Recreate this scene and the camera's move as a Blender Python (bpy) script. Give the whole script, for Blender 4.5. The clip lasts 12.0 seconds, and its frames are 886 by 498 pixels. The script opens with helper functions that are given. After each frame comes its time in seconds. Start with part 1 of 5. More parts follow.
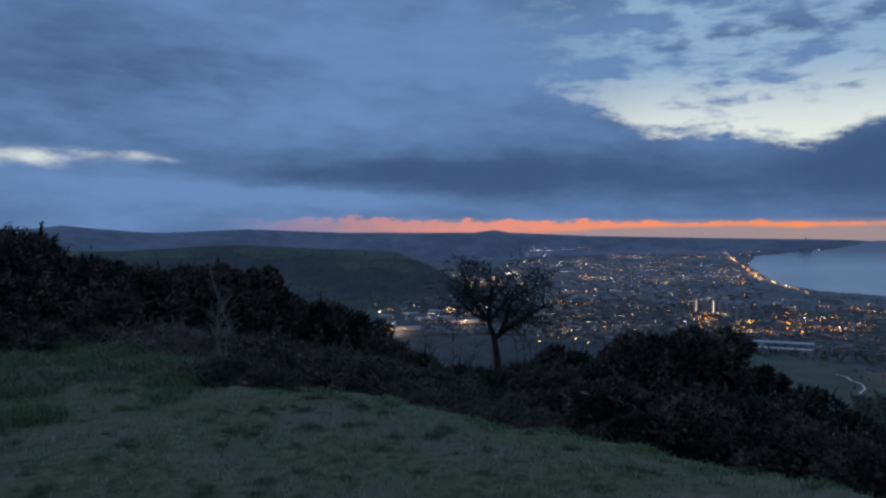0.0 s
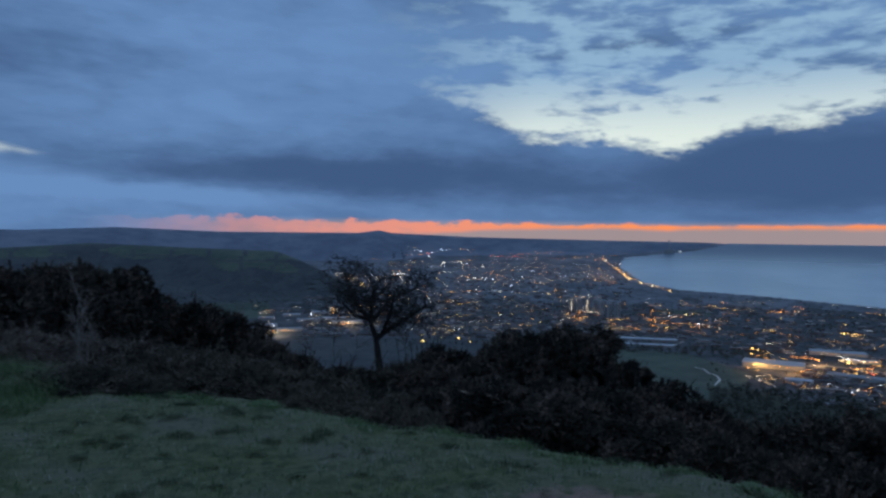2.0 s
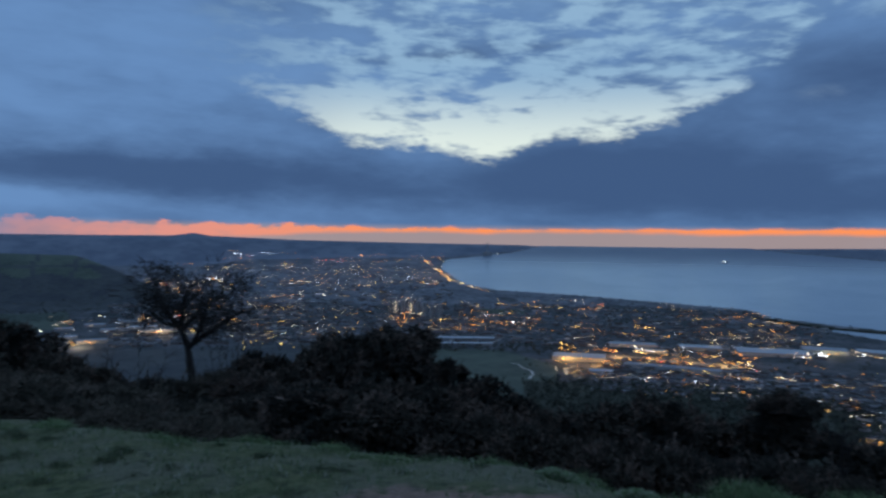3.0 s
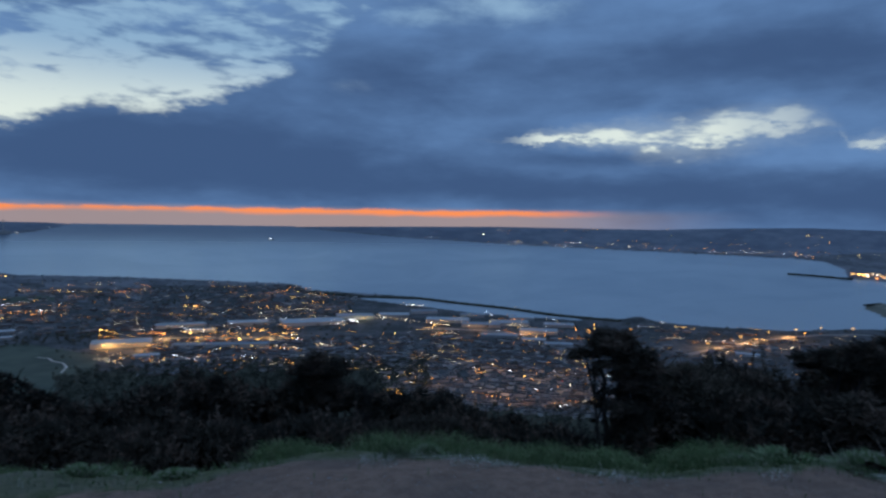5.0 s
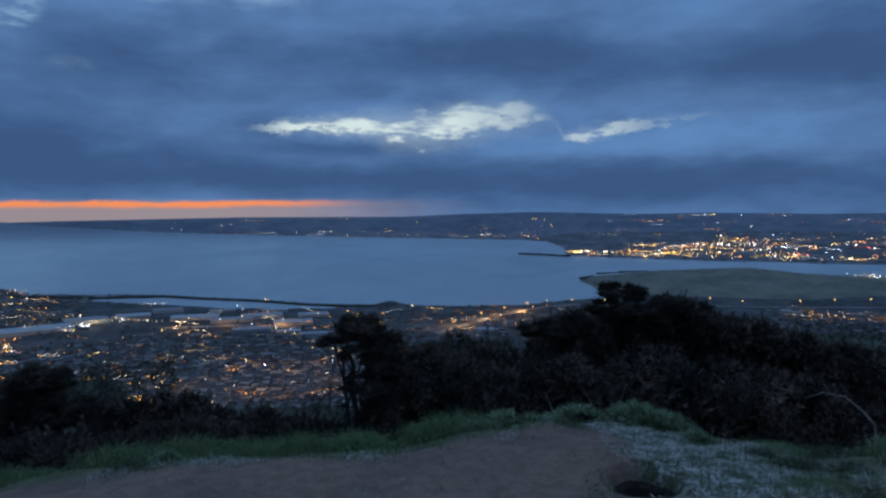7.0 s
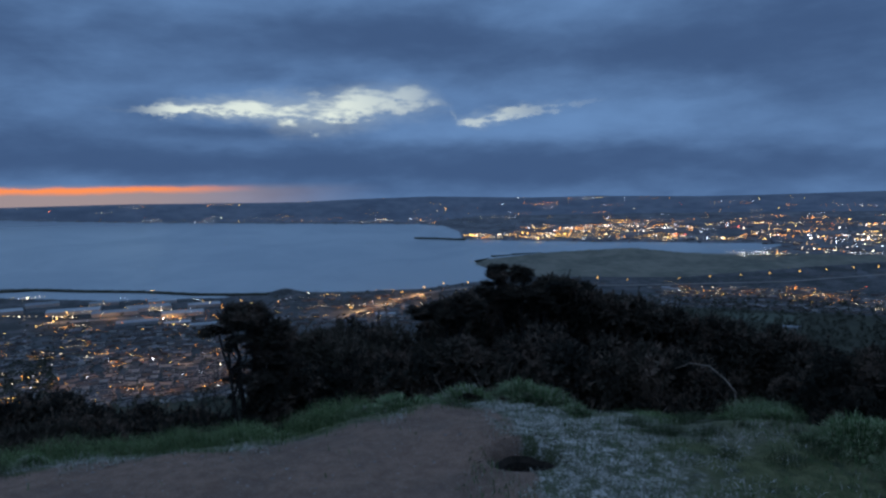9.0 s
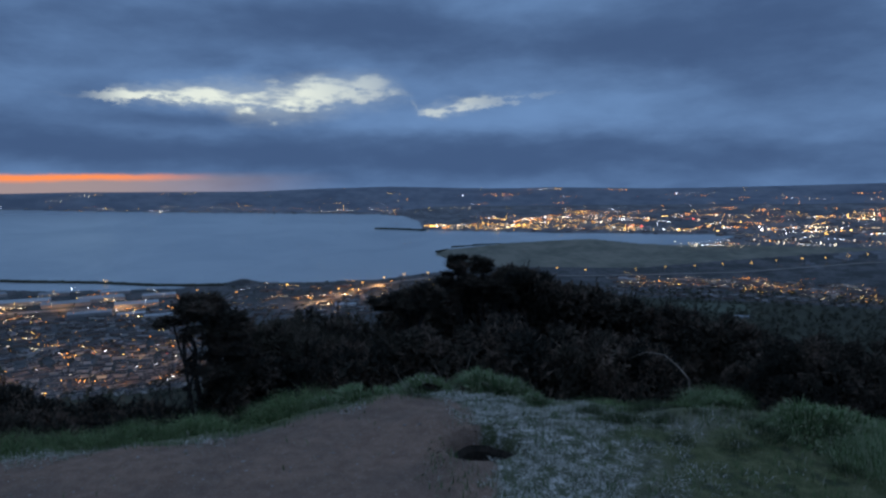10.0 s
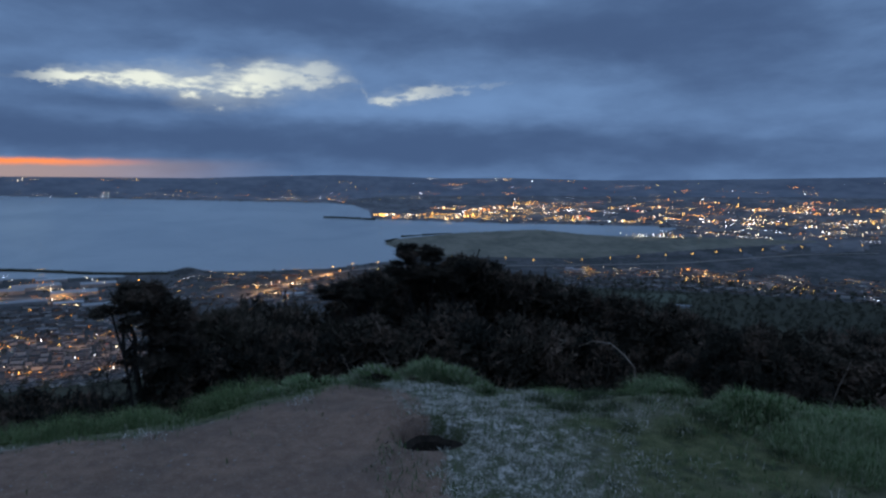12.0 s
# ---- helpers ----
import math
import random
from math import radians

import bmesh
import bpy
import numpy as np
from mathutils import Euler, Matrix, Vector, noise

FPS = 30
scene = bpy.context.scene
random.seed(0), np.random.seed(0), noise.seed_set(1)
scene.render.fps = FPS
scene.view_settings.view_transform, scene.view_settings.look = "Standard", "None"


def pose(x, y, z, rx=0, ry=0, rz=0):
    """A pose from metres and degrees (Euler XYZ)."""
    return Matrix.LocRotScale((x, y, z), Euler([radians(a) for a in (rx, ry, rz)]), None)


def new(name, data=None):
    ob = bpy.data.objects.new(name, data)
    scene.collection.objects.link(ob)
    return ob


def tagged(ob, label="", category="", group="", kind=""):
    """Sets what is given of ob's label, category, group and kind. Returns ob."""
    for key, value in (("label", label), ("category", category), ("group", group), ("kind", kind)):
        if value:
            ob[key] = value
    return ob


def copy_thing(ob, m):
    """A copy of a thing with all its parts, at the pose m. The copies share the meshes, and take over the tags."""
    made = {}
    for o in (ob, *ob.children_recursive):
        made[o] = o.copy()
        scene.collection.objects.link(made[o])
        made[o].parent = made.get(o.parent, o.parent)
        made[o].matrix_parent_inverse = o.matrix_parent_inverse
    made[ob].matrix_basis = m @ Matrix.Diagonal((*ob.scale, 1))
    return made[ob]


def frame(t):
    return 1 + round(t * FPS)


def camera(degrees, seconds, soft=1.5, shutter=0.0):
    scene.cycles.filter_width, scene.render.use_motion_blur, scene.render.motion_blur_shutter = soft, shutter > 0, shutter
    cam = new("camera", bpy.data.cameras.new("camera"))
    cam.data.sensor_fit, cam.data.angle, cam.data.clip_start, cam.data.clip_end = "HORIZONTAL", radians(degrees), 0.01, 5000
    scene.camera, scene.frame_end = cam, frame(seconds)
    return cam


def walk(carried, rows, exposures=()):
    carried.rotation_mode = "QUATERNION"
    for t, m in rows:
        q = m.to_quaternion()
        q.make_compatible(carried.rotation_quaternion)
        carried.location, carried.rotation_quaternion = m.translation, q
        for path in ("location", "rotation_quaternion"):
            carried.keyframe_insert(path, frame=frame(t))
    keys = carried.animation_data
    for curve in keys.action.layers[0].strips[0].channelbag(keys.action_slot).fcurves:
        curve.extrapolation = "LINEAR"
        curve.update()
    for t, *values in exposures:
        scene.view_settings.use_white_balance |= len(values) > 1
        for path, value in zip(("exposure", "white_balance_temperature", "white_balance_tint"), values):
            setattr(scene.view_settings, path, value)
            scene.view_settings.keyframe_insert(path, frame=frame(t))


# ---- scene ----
cam = camera(64.58, 12.0, soft=2.45, shutter=0.3)
# seconds, place in metres, turn in degrees
ROWS = [
    (0.0, 0.000, 0.000, 1.580, 89.07, -0.33, -5.65),
    (0.5, 0.000, 0.002, 1.580, 88.96, -0.60, -6.11),
    (1.0, 0.002, 0.005, 1.580, 88.91, -0.82, -7.51),
    (1.5, 0.012, 0.010, 1.580, 88.98, -0.98, -10.38),
    (2.0, 0.035, 0.006, 1.580, 89.20, -0.80, -15.09),
    (2.5, 0.065, -0.004, 1.580, 89.44, -0.91, -21.16),
    (3.0, 0.100, -0.014, 1.575, 89.62, -0.71, -29.37),
    (3.5, 0.145, -0.020, 1.558, 89.33, -0.86, -39.15),
    (5.5, 0.215, -0.015, 1.520, 87.97, -0.41, -71.81),
    (6.0, 0.228, -0.030, 1.517, 87.73, -0.02, -77.37),
    (6.5, 0.237, -0.055, 1.517, 87.55, 0.25, -81.83),
    (7.0, 0.244, -0.080, 1.515, 87.38, 0.63, -85.22),
    (9.0, 0.250, -0.165, 1.512, 86.01, 1.12, -93.69),
    (9.5, 0.256, -0.170, 1.510, 85.62, 0.91, -95.38),
    (10.0, 0.264, -0.170, 1.508, 85.18, 0.70, -96.90),
    (10.5, 0.282, -0.171, 1.502, 84.83, 0.38, -98.27),
    (11.0, 0.300, -0.172, 1.500, 84.52, 0.20, -99.42),
    (11.5, 0.313, -0.172, 1.497, 84.41, -0.06, -100.33),
    (12.0, 0.316, -0.172, 1.497, 84.31, -0.08, -100.98),
]
walk(cam, [(t, pose(x, y, z, rx, ry, rz)) for t, x, y, z, rx, ry, rz in ROWS],
     [(0.0, 0.0, 6500, 16), (2.5, 0.05, 6350, 10), (5.5, -0.02, 6350, 11), (6.5, -0.06, 5950, 9), (9.5, 0.05, 6600, 12), (12.0, 0.15, 6900, 14)])

# ---- node helpers ----


class Nodes:
    """Short writing of a node tree."""

    def __init__(self, tree):
        self.tree = tree
        tree.nodes.clear()

    def node(self, kind, attribute_name=None):
        n = self.tree.nodes.new(kind)
        if attribute_name:
            n.attribute_name = attribute_name
        return n

    def put(self, socket, value):
        if isinstance(value, bpy.types.NodeSocket):
            self.tree.links.new(value, socket)
        elif value is not None:
            socket.default_value = value

    def math(self, op, a, b=None, c=None, clamp=False):
        n = self.node("ShaderNodeMath")
        n.operation, n.use_clamp = op, clamp
        for s, v in zip(n.inputs, (a, b, c)):
            self.put(s, v)
        return n.outputs[0]

    def add(self, *terms):
        total = terms[0]
        for t in terms[1:]:
            total = self.math("ADD", total, t)
        return total

    def mul(self, a, b):
        return self.math("MULTIPLY", a, b)

    def ramp(self, v, lo, hi, a=0.0, b=1.0):
        n = self.node("ShaderNodeMapRange")
        n.interpolation_type = "SMOOTHSTEP"
        for s, x in zip(n.inputs, (v, lo, hi, a, b)):
            self.put(s, x)
        return n.outputs[0]

    def mix(self, f, a, b):
        n = self.node("ShaderNodeMix")
        n.data_type = "RGBA"
        ends = [s for s in n.inputs if s.type == "RGBA"]
        self.put(n.inputs[0], f)
        for s, c in zip(ends, (a, b)):
            self.put(s, c if isinstance(c, bpy.types.NodeSocket) else (*c, 1))
        return [o for o in n.outputs if o.type == "RGBA"][0]

    def join(self, x, y, z=0.0):
        n = self.node("ShaderNodeCombineXYZ")
        for s, v in zip(n.inputs, (x, y, z)):
            self.put(s, v)
        return n.outputs[0]

    def noise(self, vector, scale=1.0, detail=4.0, rough=0.55, warp=0.0):
        n = self.node("ShaderNodeTexNoise")
        self.put(n.inputs["Vector"], vector)
        n.inputs["Scale"].default_value = scale
        n.inputs["Detail"].default_value = detail
        n.inputs["Roughness"].default_value = rough
        n.inputs["Distortion"].default_value = warp
        return n.outputs["Fac"]


# ---- world: the last of the night, dawn low in the east ----
world = bpy.data.worlds.new("dawn_sky")
scene.world = world
world.use_nodes = True
w = Nodes(world.node_tree)
way = w.node("ShaderNodeSeparateXYZ")
w.put(way.inputs[0], w.node("ShaderNodeTexCoord").outputs["Generated"])
DEG = 180 / math.pi
az = w.mul(w.math("ARCTAN2", way.outputs[0], way.outputs[1]), DEG)
el = w.mul(w.math("ARCSINE", way.outputs[2]), DEG)
drift = w.noise(w.join(w.mul(az, 0.11), w.mul(el, 0.34)), 1.0, 5, 0.6)
lift = w.noise(w.join(w.mul(az, 0.13), w.mul(el, 0.40), 7.3), 1.0, 6, 0.62)
fine = w.noise(w.join(w.mul(az, 0.20), w.mul(el, 0.50), 3.1), 1.0, 8, 0.58, 0.2)
ripple = w.noise(w.join(w.add(w.mul(az, 0.26), w.mul(el, 0.12)), w.mul(el, 0.95), 1.7), 1.0, 6, 0.5, 0.3)
crumb = w.noise(w.join(w.mul(az, 0.75), w.mul(el, 1.7), 4.4), 1.0, 5, 0.6)
soft = w.noise(w.join(w.mul(az, 0.040), w.mul(el, 0.13), 11.0), 1.0, 4, 0.5)
azw = w.add(az, w.mul(w.math("SUBTRACT", drift, 0.5), 7.0))
elw = w.add(el, w.mul(w.math("SUBTRACT", lift, 0.5), 2.2))


def patch(rows):
    """The sum of soft ellipses: azimuth, elevation, half widths, weight."""
    parts = []
    for a, e, sa, se, k in rows:
        u = w.math("POWER", w.math("ABSOLUTE", w.mul(w.math("SUBTRACT", azw, a), 1 / sa)), 2.0)
        v = w.math("POWER", w.math("ABSOLUTE", w.mul(w.math("SUBTRACT", elw, e), 1 / se)), 2.0)
        parts.append(w.mul(w.math("EXPONENT", w.mul(w.add(u, v), -1.0)), k))
    return w.add(*parts)


def along(rows, scale=20.0):
    """A value that follows the azimuth, between -40 and 140 degrees."""
    n = w.node("ShaderNodeValToRGB")
    r = n.color_ramp
    while len(r.elements) > 1:
        r.elements.remove(r.elements[0])
    for i, (a, v) in enumerate(rows):
        e = r.elements[0] if i == 0 else r.elements.new((a + 40) / 180)
        e.position = (a + 40) / 180
        e.color = (v / scale, v / scale, v / scale, 1)
    w.put(n.inputs[0], w.mul(w.add(az, 40.0), 1 / 180))
    return w.mul(n.outputs[0], scale)


def less(a, b):
    return w.math("SUBTRACT", a, b)


# the wide rift in the deck: the heads of the bank below it are crisp, its upper parts veiled with ripples of cloud
crisp = w.add(w.mul(less(crumb, 0.5), 2.2), w.mul(less(fine, 0.5), 3.0), w.mul(less(ripple, 0.5), 1.5))
brim = along([(-40, 14), (6, 13.5), (13, 12.0), (18, 9.6), (21, 8.3), (24, 7.9), (27.5, 7.4), (31, 7.0), (33.2, 6.4), (34.6, 6.7), (36.5, 7.9), (39, 8.5), (40.5, 8.4), (42, 7.9), (44.5, 8.2), (47, 9.1), (50, 10.4), (53, 12.0), (56, 14.2), (60, 17.5), (70, 19)])
over = less(el, w.add(brim, crisp))
veils = w.add(w.mul(less(ripple, 0.5), 3.4), w.mul(less(fine, 0.5), 2.2), w.mul(less(crumb, 0.5), 0.8))
thick = w.add(w.ramp(el, 8.0, 13.5, -0.5, 0.06), w.ramp(el, 12.0, 18.0, 0.0, 0.34), w.mul(w.ramp(az, 27, 10), 0.42), w.mul(w.ramp(az, 48, 58), 0.3))
rift = w.mul(w.mul(w.ramp(over, -0.2, 1.3), w.ramp(w.add(thick, veils), 0.8, -0.2, 0.08, 0.96)), w.mul(w.ramp(az, 6, 24), w.ramp(az, 70, 57)))
# the long slit over the inlet, the short one beside it, the pale streak in the north
slit_mid = along([(60, 7.3), (71, 7.1), (74, 7.3), (79, 7.45), (81, 7.15), (84, 7.05), (87, 7.6), (91, 8.0), (94.0, 7.8), (94.8, 6.3), (97.5, 6.6), (101, 7.15), (110, 7.6)])
slit_half = along([(66, 0.1), (71, 0.15), (73, 0.3), (78, 0.45), (81, 0.75), (84, 0.72), (88, 0.78), (92, 0.7), (94.2, 0.4), (94.6, 0.18), (97, 0.32), (100, 0.25), (104, 0.1)])
slit_light = along([(66, 0.0), (70, 0.02), (71.2, 0.3), (73, 0.85), (78, 0.85), (82, 0.95), (86, 0.85), (88, 0.68), (91, 0.48), (93, 0.32), (94.0, 0.05), (94.8, 0.0), (95.4, 0.5), (98.5, 0.5), (101.5, 0.2), (107, 0.0)], 1.0)
away_from = w.math("ABSOLUTE", less(el, w.add(slit_mid, w.mul(less(crumb, 0.5), 1.4), w.mul(less(lift, 0.5), 1.6))))
share = w.math("DIVIDE", away_from, slit_half)
torn = w.add(share, w.mul(less(fine, 0.5), 5.0), w.mul(less(ripple, 0.5), 4.0), w.mul(less(crumb, 0.5), 2.0))
slit = w.mul(slit_light, w.add(w.mul(w.ramp(torn, 1.5, 0.0), 0.85), w.mul(w.ramp(share, 3.2, 0.6), 0.2)))
OPEN = [(-24, 5.7, 7.5, 0.8, 0.55), (-17, 6.0, 4.0, 0.4, 0.2), (70, 17.2, 5.0, 1.4, 0.75), (62, 16.6, 3.5, 0.9, 0.5), (57, 11.0, 3.0, 1.2, 0.25), (40, 19.5, 20, 2.5, 0.25)]
gaps = patch(OPEN)
holes = w.ramp(w.add(gaps, w.mul(less(fine, 0.5), w.ramp(gaps, 0.0, 0.5, 0.0, 1.4))), 0.12, 1.05)
clear = w.math("MINIMUM", w.add(rift, slit, holes), 1.0)
BANK = [
    (4, 5.2, 15, 1.3, 0.75), (22, 4.6, 16, 2.0, 0.8), (40, 6.0, 6, 2.0, 0.75), (52, 5.6, 13, 3.2, 0.95), (80, 3.2, 36, 1.6, 0.8), (60, 11.5, 6, 2.6, 0.5), (77, 5.6, 8, 0.7, 0.5),
    (88, 12.5, 14, 2.4, 0.6), (116, 12.5, 14, 4.0, 0.75), (130, 7.5, 14, 2.6, 0.5), (118, 2.0, 24, 1.6, 0.5), (-16, 13, 14, 4.0, 0.3), (80, 9.6, 5, 0.7, 0.4), (30, 15.0, 4.5, 0.6, 0.5), (37, 15.8, 4, 0.5, 0.45), (24, 14.4, 4, 0.5, 0.4),
]
VEIL = [
    (-7, 3.0, 9, 0.6, 0.9), (-22, 3.4, 9, 1.2, 0.45), (-10, 9.0, 14, 1.5, 0.3), (112, 6.4, 12, 2.0, 0.5), (6, 13.5, 18, 4.0, 0.5), (96, 5.4, 10, 1.0, 0.25), (66, 8.0, 6, 2.0, 0.2), (-2, 17, 14, 2.5, 0.3), (104, 14.5, 12, 1.6, 0.3),
]
grey = w.add(w.mul(less(soft, 0.5), 1.3), w.mul(less(fine, 0.5), 0.55), w.mul(less(drift, 0.5), 0.5), w.mul(less(ripple, 0.5), w.ramp(az, 30, 8, 0.15, 0.5)), w.mul(patch(VEIL), 0.75), w.mul(patch(BANK), -0.8), 0.56)
cloud = w.mix(w.ramp(grey, -0.15, 1.1), (0.043, 0.086, 0.185), (0.115, 0.222, 0.42))
blue = w.mix(w.ramp(el, 7.0, 14.0), (0.68, 0.75, 0.67), (0.235, 0.375, 0.52))
sky = w.mix(clear, cloud, blue)
# overhead the cloud is thinner and of a neutral grey
top_grey = w.node("ShaderNodeVectorMath")
top_grey.operation = "SCALE"
w.put(top_grey.inputs[0], sky)
w.put(top_grey.inputs["Scale"], w.ramp(el, 20.0, 50.0, 1.0, 2.3))
sky = w.mix(w.ramp(el, 22.0, 50.0, 0.0, 0.75), top_grey.outputs[0], (0.255, 0.365, 0.54))
# the strip of dawn under the deck, pink to the north, orange to the east
rag = w.noise(w.join(w.mul(az, 0.42), w.mul(el, 0.9), 5.0), 1.0, 7, 0.62)
top = w.add(1.55, w.mul(w.math("SUBTRACT", rag, 0.5), w.ramp(az, 14, 40, 2.1, 0.6)), w.mul(w.ramp(az, 4, 26), -0.12), w.mul(w.ramp(az, 34, 50), 0.1))
low = w.add(1.05, w.mul(w.math("SUBTRACT", lift, 0.5), 0.9), w.mul(w.ramp(az, 0, 30, 1.0, 0.0), -0.75))
span = w.mul(w.mul(w.ramp(az, -14, 10), w.ramp(az, 80, 70)), w.ramp(w.add(rag, w.ramp(az, 5, 30, 0.0, 0.6)), 0.3, 0.62, 0.55, 1.0))
inside = w.mul(w.ramp(w.math("SUBTRACT", top, el), 0.0, 0.28), span)
glow = w.mul(inside, w.ramp(w.math("SUBTRACT", el, low), -0.25, 0.2))
haze = w.mul(w.mul(w.ramp(el, 1.75, 1.0), w.mul(w.ramp(az, -12, 10), w.ramp(az, 90, 68))), 0.85)
sky = w.mix(haze, sky, (0.33, 0.245, 0.225))
ember = w.mix(w.ramp(az, 0, 34), (0.60, 0.25, 0.22), (0.85, 0.25, 0.085))
sky = w.mix(glow, sky, ember)
sky = w.mix(w.ramp(el, 0.0, -1.5), sky, (0.02, 0.03, 0.05))
shine = w.node("ShaderNodeBackground")
w.put(shine.inputs["Color"], sky)
shine.inputs["Strength"].default_value = 1.16
w.put(w.node("ShaderNodeOutputWorld").inputs["Surface"], shine.outputs[0])

# ---- materials ----


def material(name, build, rough=0.9, metal=0.0, bump=None):
    """build(n) gives the colour socket or colour; bump: (height socket maker, strength, distance)."""
    m = bpy.data.materials.new(name)
    m.use_nodes = True
    n = Nodes(m.node_tree)
    b = n.node("ShaderNodeBsdfPrincipled")
    c = build(n)
    n.put(b.inputs["Base Color"], c if isinstance(c, bpy.types.NodeSocket) else (*c, 1))
    b.inputs["Roughness"].default_value = rough
    b.inputs["Metallic"].default_value = metal
    b.inputs["Specular IOR Level"].default_value = 0.25
    if bump:
        bp = n.node("ShaderNodeBump")
        n.put(bp.inputs["Height"], bump[0](n))
        bp.inputs["Strength"].default_value = bump[1]
        bp.inputs["Distance"].default_value = bump[2]
        n.put(b.inputs["Normal"], bp.outputs[0])
    n.put(n.node("ShaderNodeOutputMaterial").inputs["Surface"], b.outputs[0])
    return m


def place_of(n):
    return n.node("ShaderNodeNewGeometry").outputs["Position"]


def mottled(a, b, scale, fine_scale=None, lo=0.35, hi=0.65):
    """Two colours mixed by noise at two scales, in metres of the place."""
    def build(n):
        p = place_of(n)
        f = n.noise(p, scale, 5, 0.6)
        if fine_scale:
            f = n.add(n.mul(f, 0.6), n.mul(n.noise(p, fine_scale, 4, 0.6), 0.4))
        return n.mix(n.ramp(f, lo, hi), a, b)
    return build


def by_island(a, b, c=None):
    """Colour by loose piece, with a third colour on a few."""
    def build(n):
        r = n.node("ShaderNodeNewGeometry").outputs["Random Per Island"]
        k = n.mix(r, a, b)
        if c:
            k = n.mix(n.math("GREATER_THAN", n.math("FRACT", n.mul(r, 17.0)), 0.8), k, c)
        return k
    return build


def by_object(a, b, scale):
    def build(n):
        r = n.node("ShaderNodeObjectInfo").outputs["Random"]
        f = n.add(n.mul(r, 0.6), n.mul(n.noise(place_of(n), scale, 3, 0.6), 0.6))
        return n.mix(n.ramp(f, 0.15, 0.95), a, b)
    return build


def scrub(dark, mid, dry):
    """Needles of a bush: dark shoots, with dry ones in patches and singly."""
    def build(n):
        p = place_of(n)
        r = n.node("ShaderNodeObjectInfo").outputs["Random"]
        one = n.node("ShaderNodeNewGeometry").outputs["Random Per Island"]
        f = n.add(n.mul(r, 0.35), n.mul(n.noise(p, 1.6, 3, 0.6), 0.5), n.mul(n.noise(p, 6.0, 3, 0.6), 0.45))
        c = n.mix(n.ramp(f, 0.42, 0.82), dark, mid)
        return n.mix(n.mul(n.ramp(n.add(n.noise(p, 3.1, 3, 0.6), n.mul(one, 0.22)), 0.58, 0.8), 0.9), c, dry)
    return build


def turf_colour(n):
    """Short turf, trodden earth on the way, pale dead grass."""
    p = place_of(n)
    n1, n2, n3 = n.noise(p, 1.1, 5, 0.6), n.noise(p, 9, 5, 0.65), n.noise(p, 60, 4, 0.7)
    grass = n.mix(n.ramp(n2, 0.3, 0.7), (0.052, 0.072, 0.025), (0.132, 0.14, 0.066))
    grass = n.mix(n.ramp(n1, 0.42, 0.66, 0.0, 0.7), grass, (0.15, 0.145, 0.105))
    grass = n.mix(n.ramp(n.noise(p, 6.5, 4, 0.65), 0.52, 0.68, 0.0, 0.75), grass, (0.025, 0.038, 0.02))
    grass = n.mix(n.ramp(n3, 0.45, 0.75, 0.0, 0.5), grass, (0.05, 0.055, 0.035))
    soil = n.mix(n.ramp(n2, 0.3, 0.7), (0.185, 0.118, 0.088), (0.275, 0.185, 0.14))
    soil = n.mix(n.ramp(n1, 0.4, 0.66, 0.0, 0.55), soil, (0.11, 0.085, 0.072))
    soil = n.mix(n.ramp(n3, 0.52, 0.72, 0.0, 0.7), soil, (0.33, 0.28, 0.25))
    dead = n.mix(n.ramp(n.add(n.mul(n2, 0.45), n.mul(n3, 0.55)), 0.46, 0.6), (0.075, 0.092, 0.06), (0.5, 0.49, 0.46))
    earth = n.node("ShaderNodeAttribute", attribute_name="trodden").outputs["Fac"]
    pale = n.node("ShaderNodeAttribute", attribute_name="withered").outputs["Fac"]
    blur = n.mul(n.math("SUBTRACT", n.add(n.mul(n1, 0.5), n.mul(n2, 0.5)), 0.5), 1.6)
    k = n.mix(n.ramp(n.add(pale, blur), 0.35, 0.75), grass, dead)
    return n.mix(n.ramp(n.add(earth, blur), 0.35, 0.65), k, soil)


M_TURF = material("turf", turf_colour, 0.95, bump=(lambda n: n.add(n.noise(place_of(n), 14, 6, 0.7), n.mul(n.noise(place_of(n), 90, 3, 0.7), 0.3)), 0.9, 0.05))
M_SLOPE = material("hillside_scrub", mottled((0.022, 0.026, 0.02), (0.05, 0.054, 0.036), 0.25, 0.02), 1.0)
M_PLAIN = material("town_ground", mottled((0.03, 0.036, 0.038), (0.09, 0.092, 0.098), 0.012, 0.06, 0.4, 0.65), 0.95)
# Town ground again, paler and greyer: haze over the far plain painted in.
M_HAZED_TOWN = material("hazed_far_town_ground", mottled((0.07, 0.078, 0.09), (0.15, 0.155, 0.17), 0.008, 0.04, 0.38, 0.64), 0.95)
M_FIELD = material("field_grass", mottled((0.045, 0.06, 0.048), (0.078, 0.095, 0.07), 0.006, 0.03), 1.0)
M_MARSH = material("reclaimed_marsh", mottled((0.085, 0.092, 0.075), (0.17, 0.165, 0.135), 0.006, 0.03), 1.0)
# The bluish lift of distance haze is put into the ridge colour.
M_HAZED_MOOR = material("hazed_moor", mottled((0.095, 0.115, 0.15), (0.15, 0.17, 0.205), 0.003, 0.012), 1.0)
M_SCARP = material("wooded_scarp", mottled((0.034, 0.04, 0.046), (0.062, 0.068, 0.066), 0.01, 0.05), 1.0)
M_ROAD = material("asphalt", mottled((0.12, 0.115, 0.11), (0.18, 0.17, 0.165), 0.02), 0.8)
M_PATH = material("gravel_path", mottled((0.4, 0.38, 0.34), (0.55, 0.52, 0.47), 0.05), 0.9)
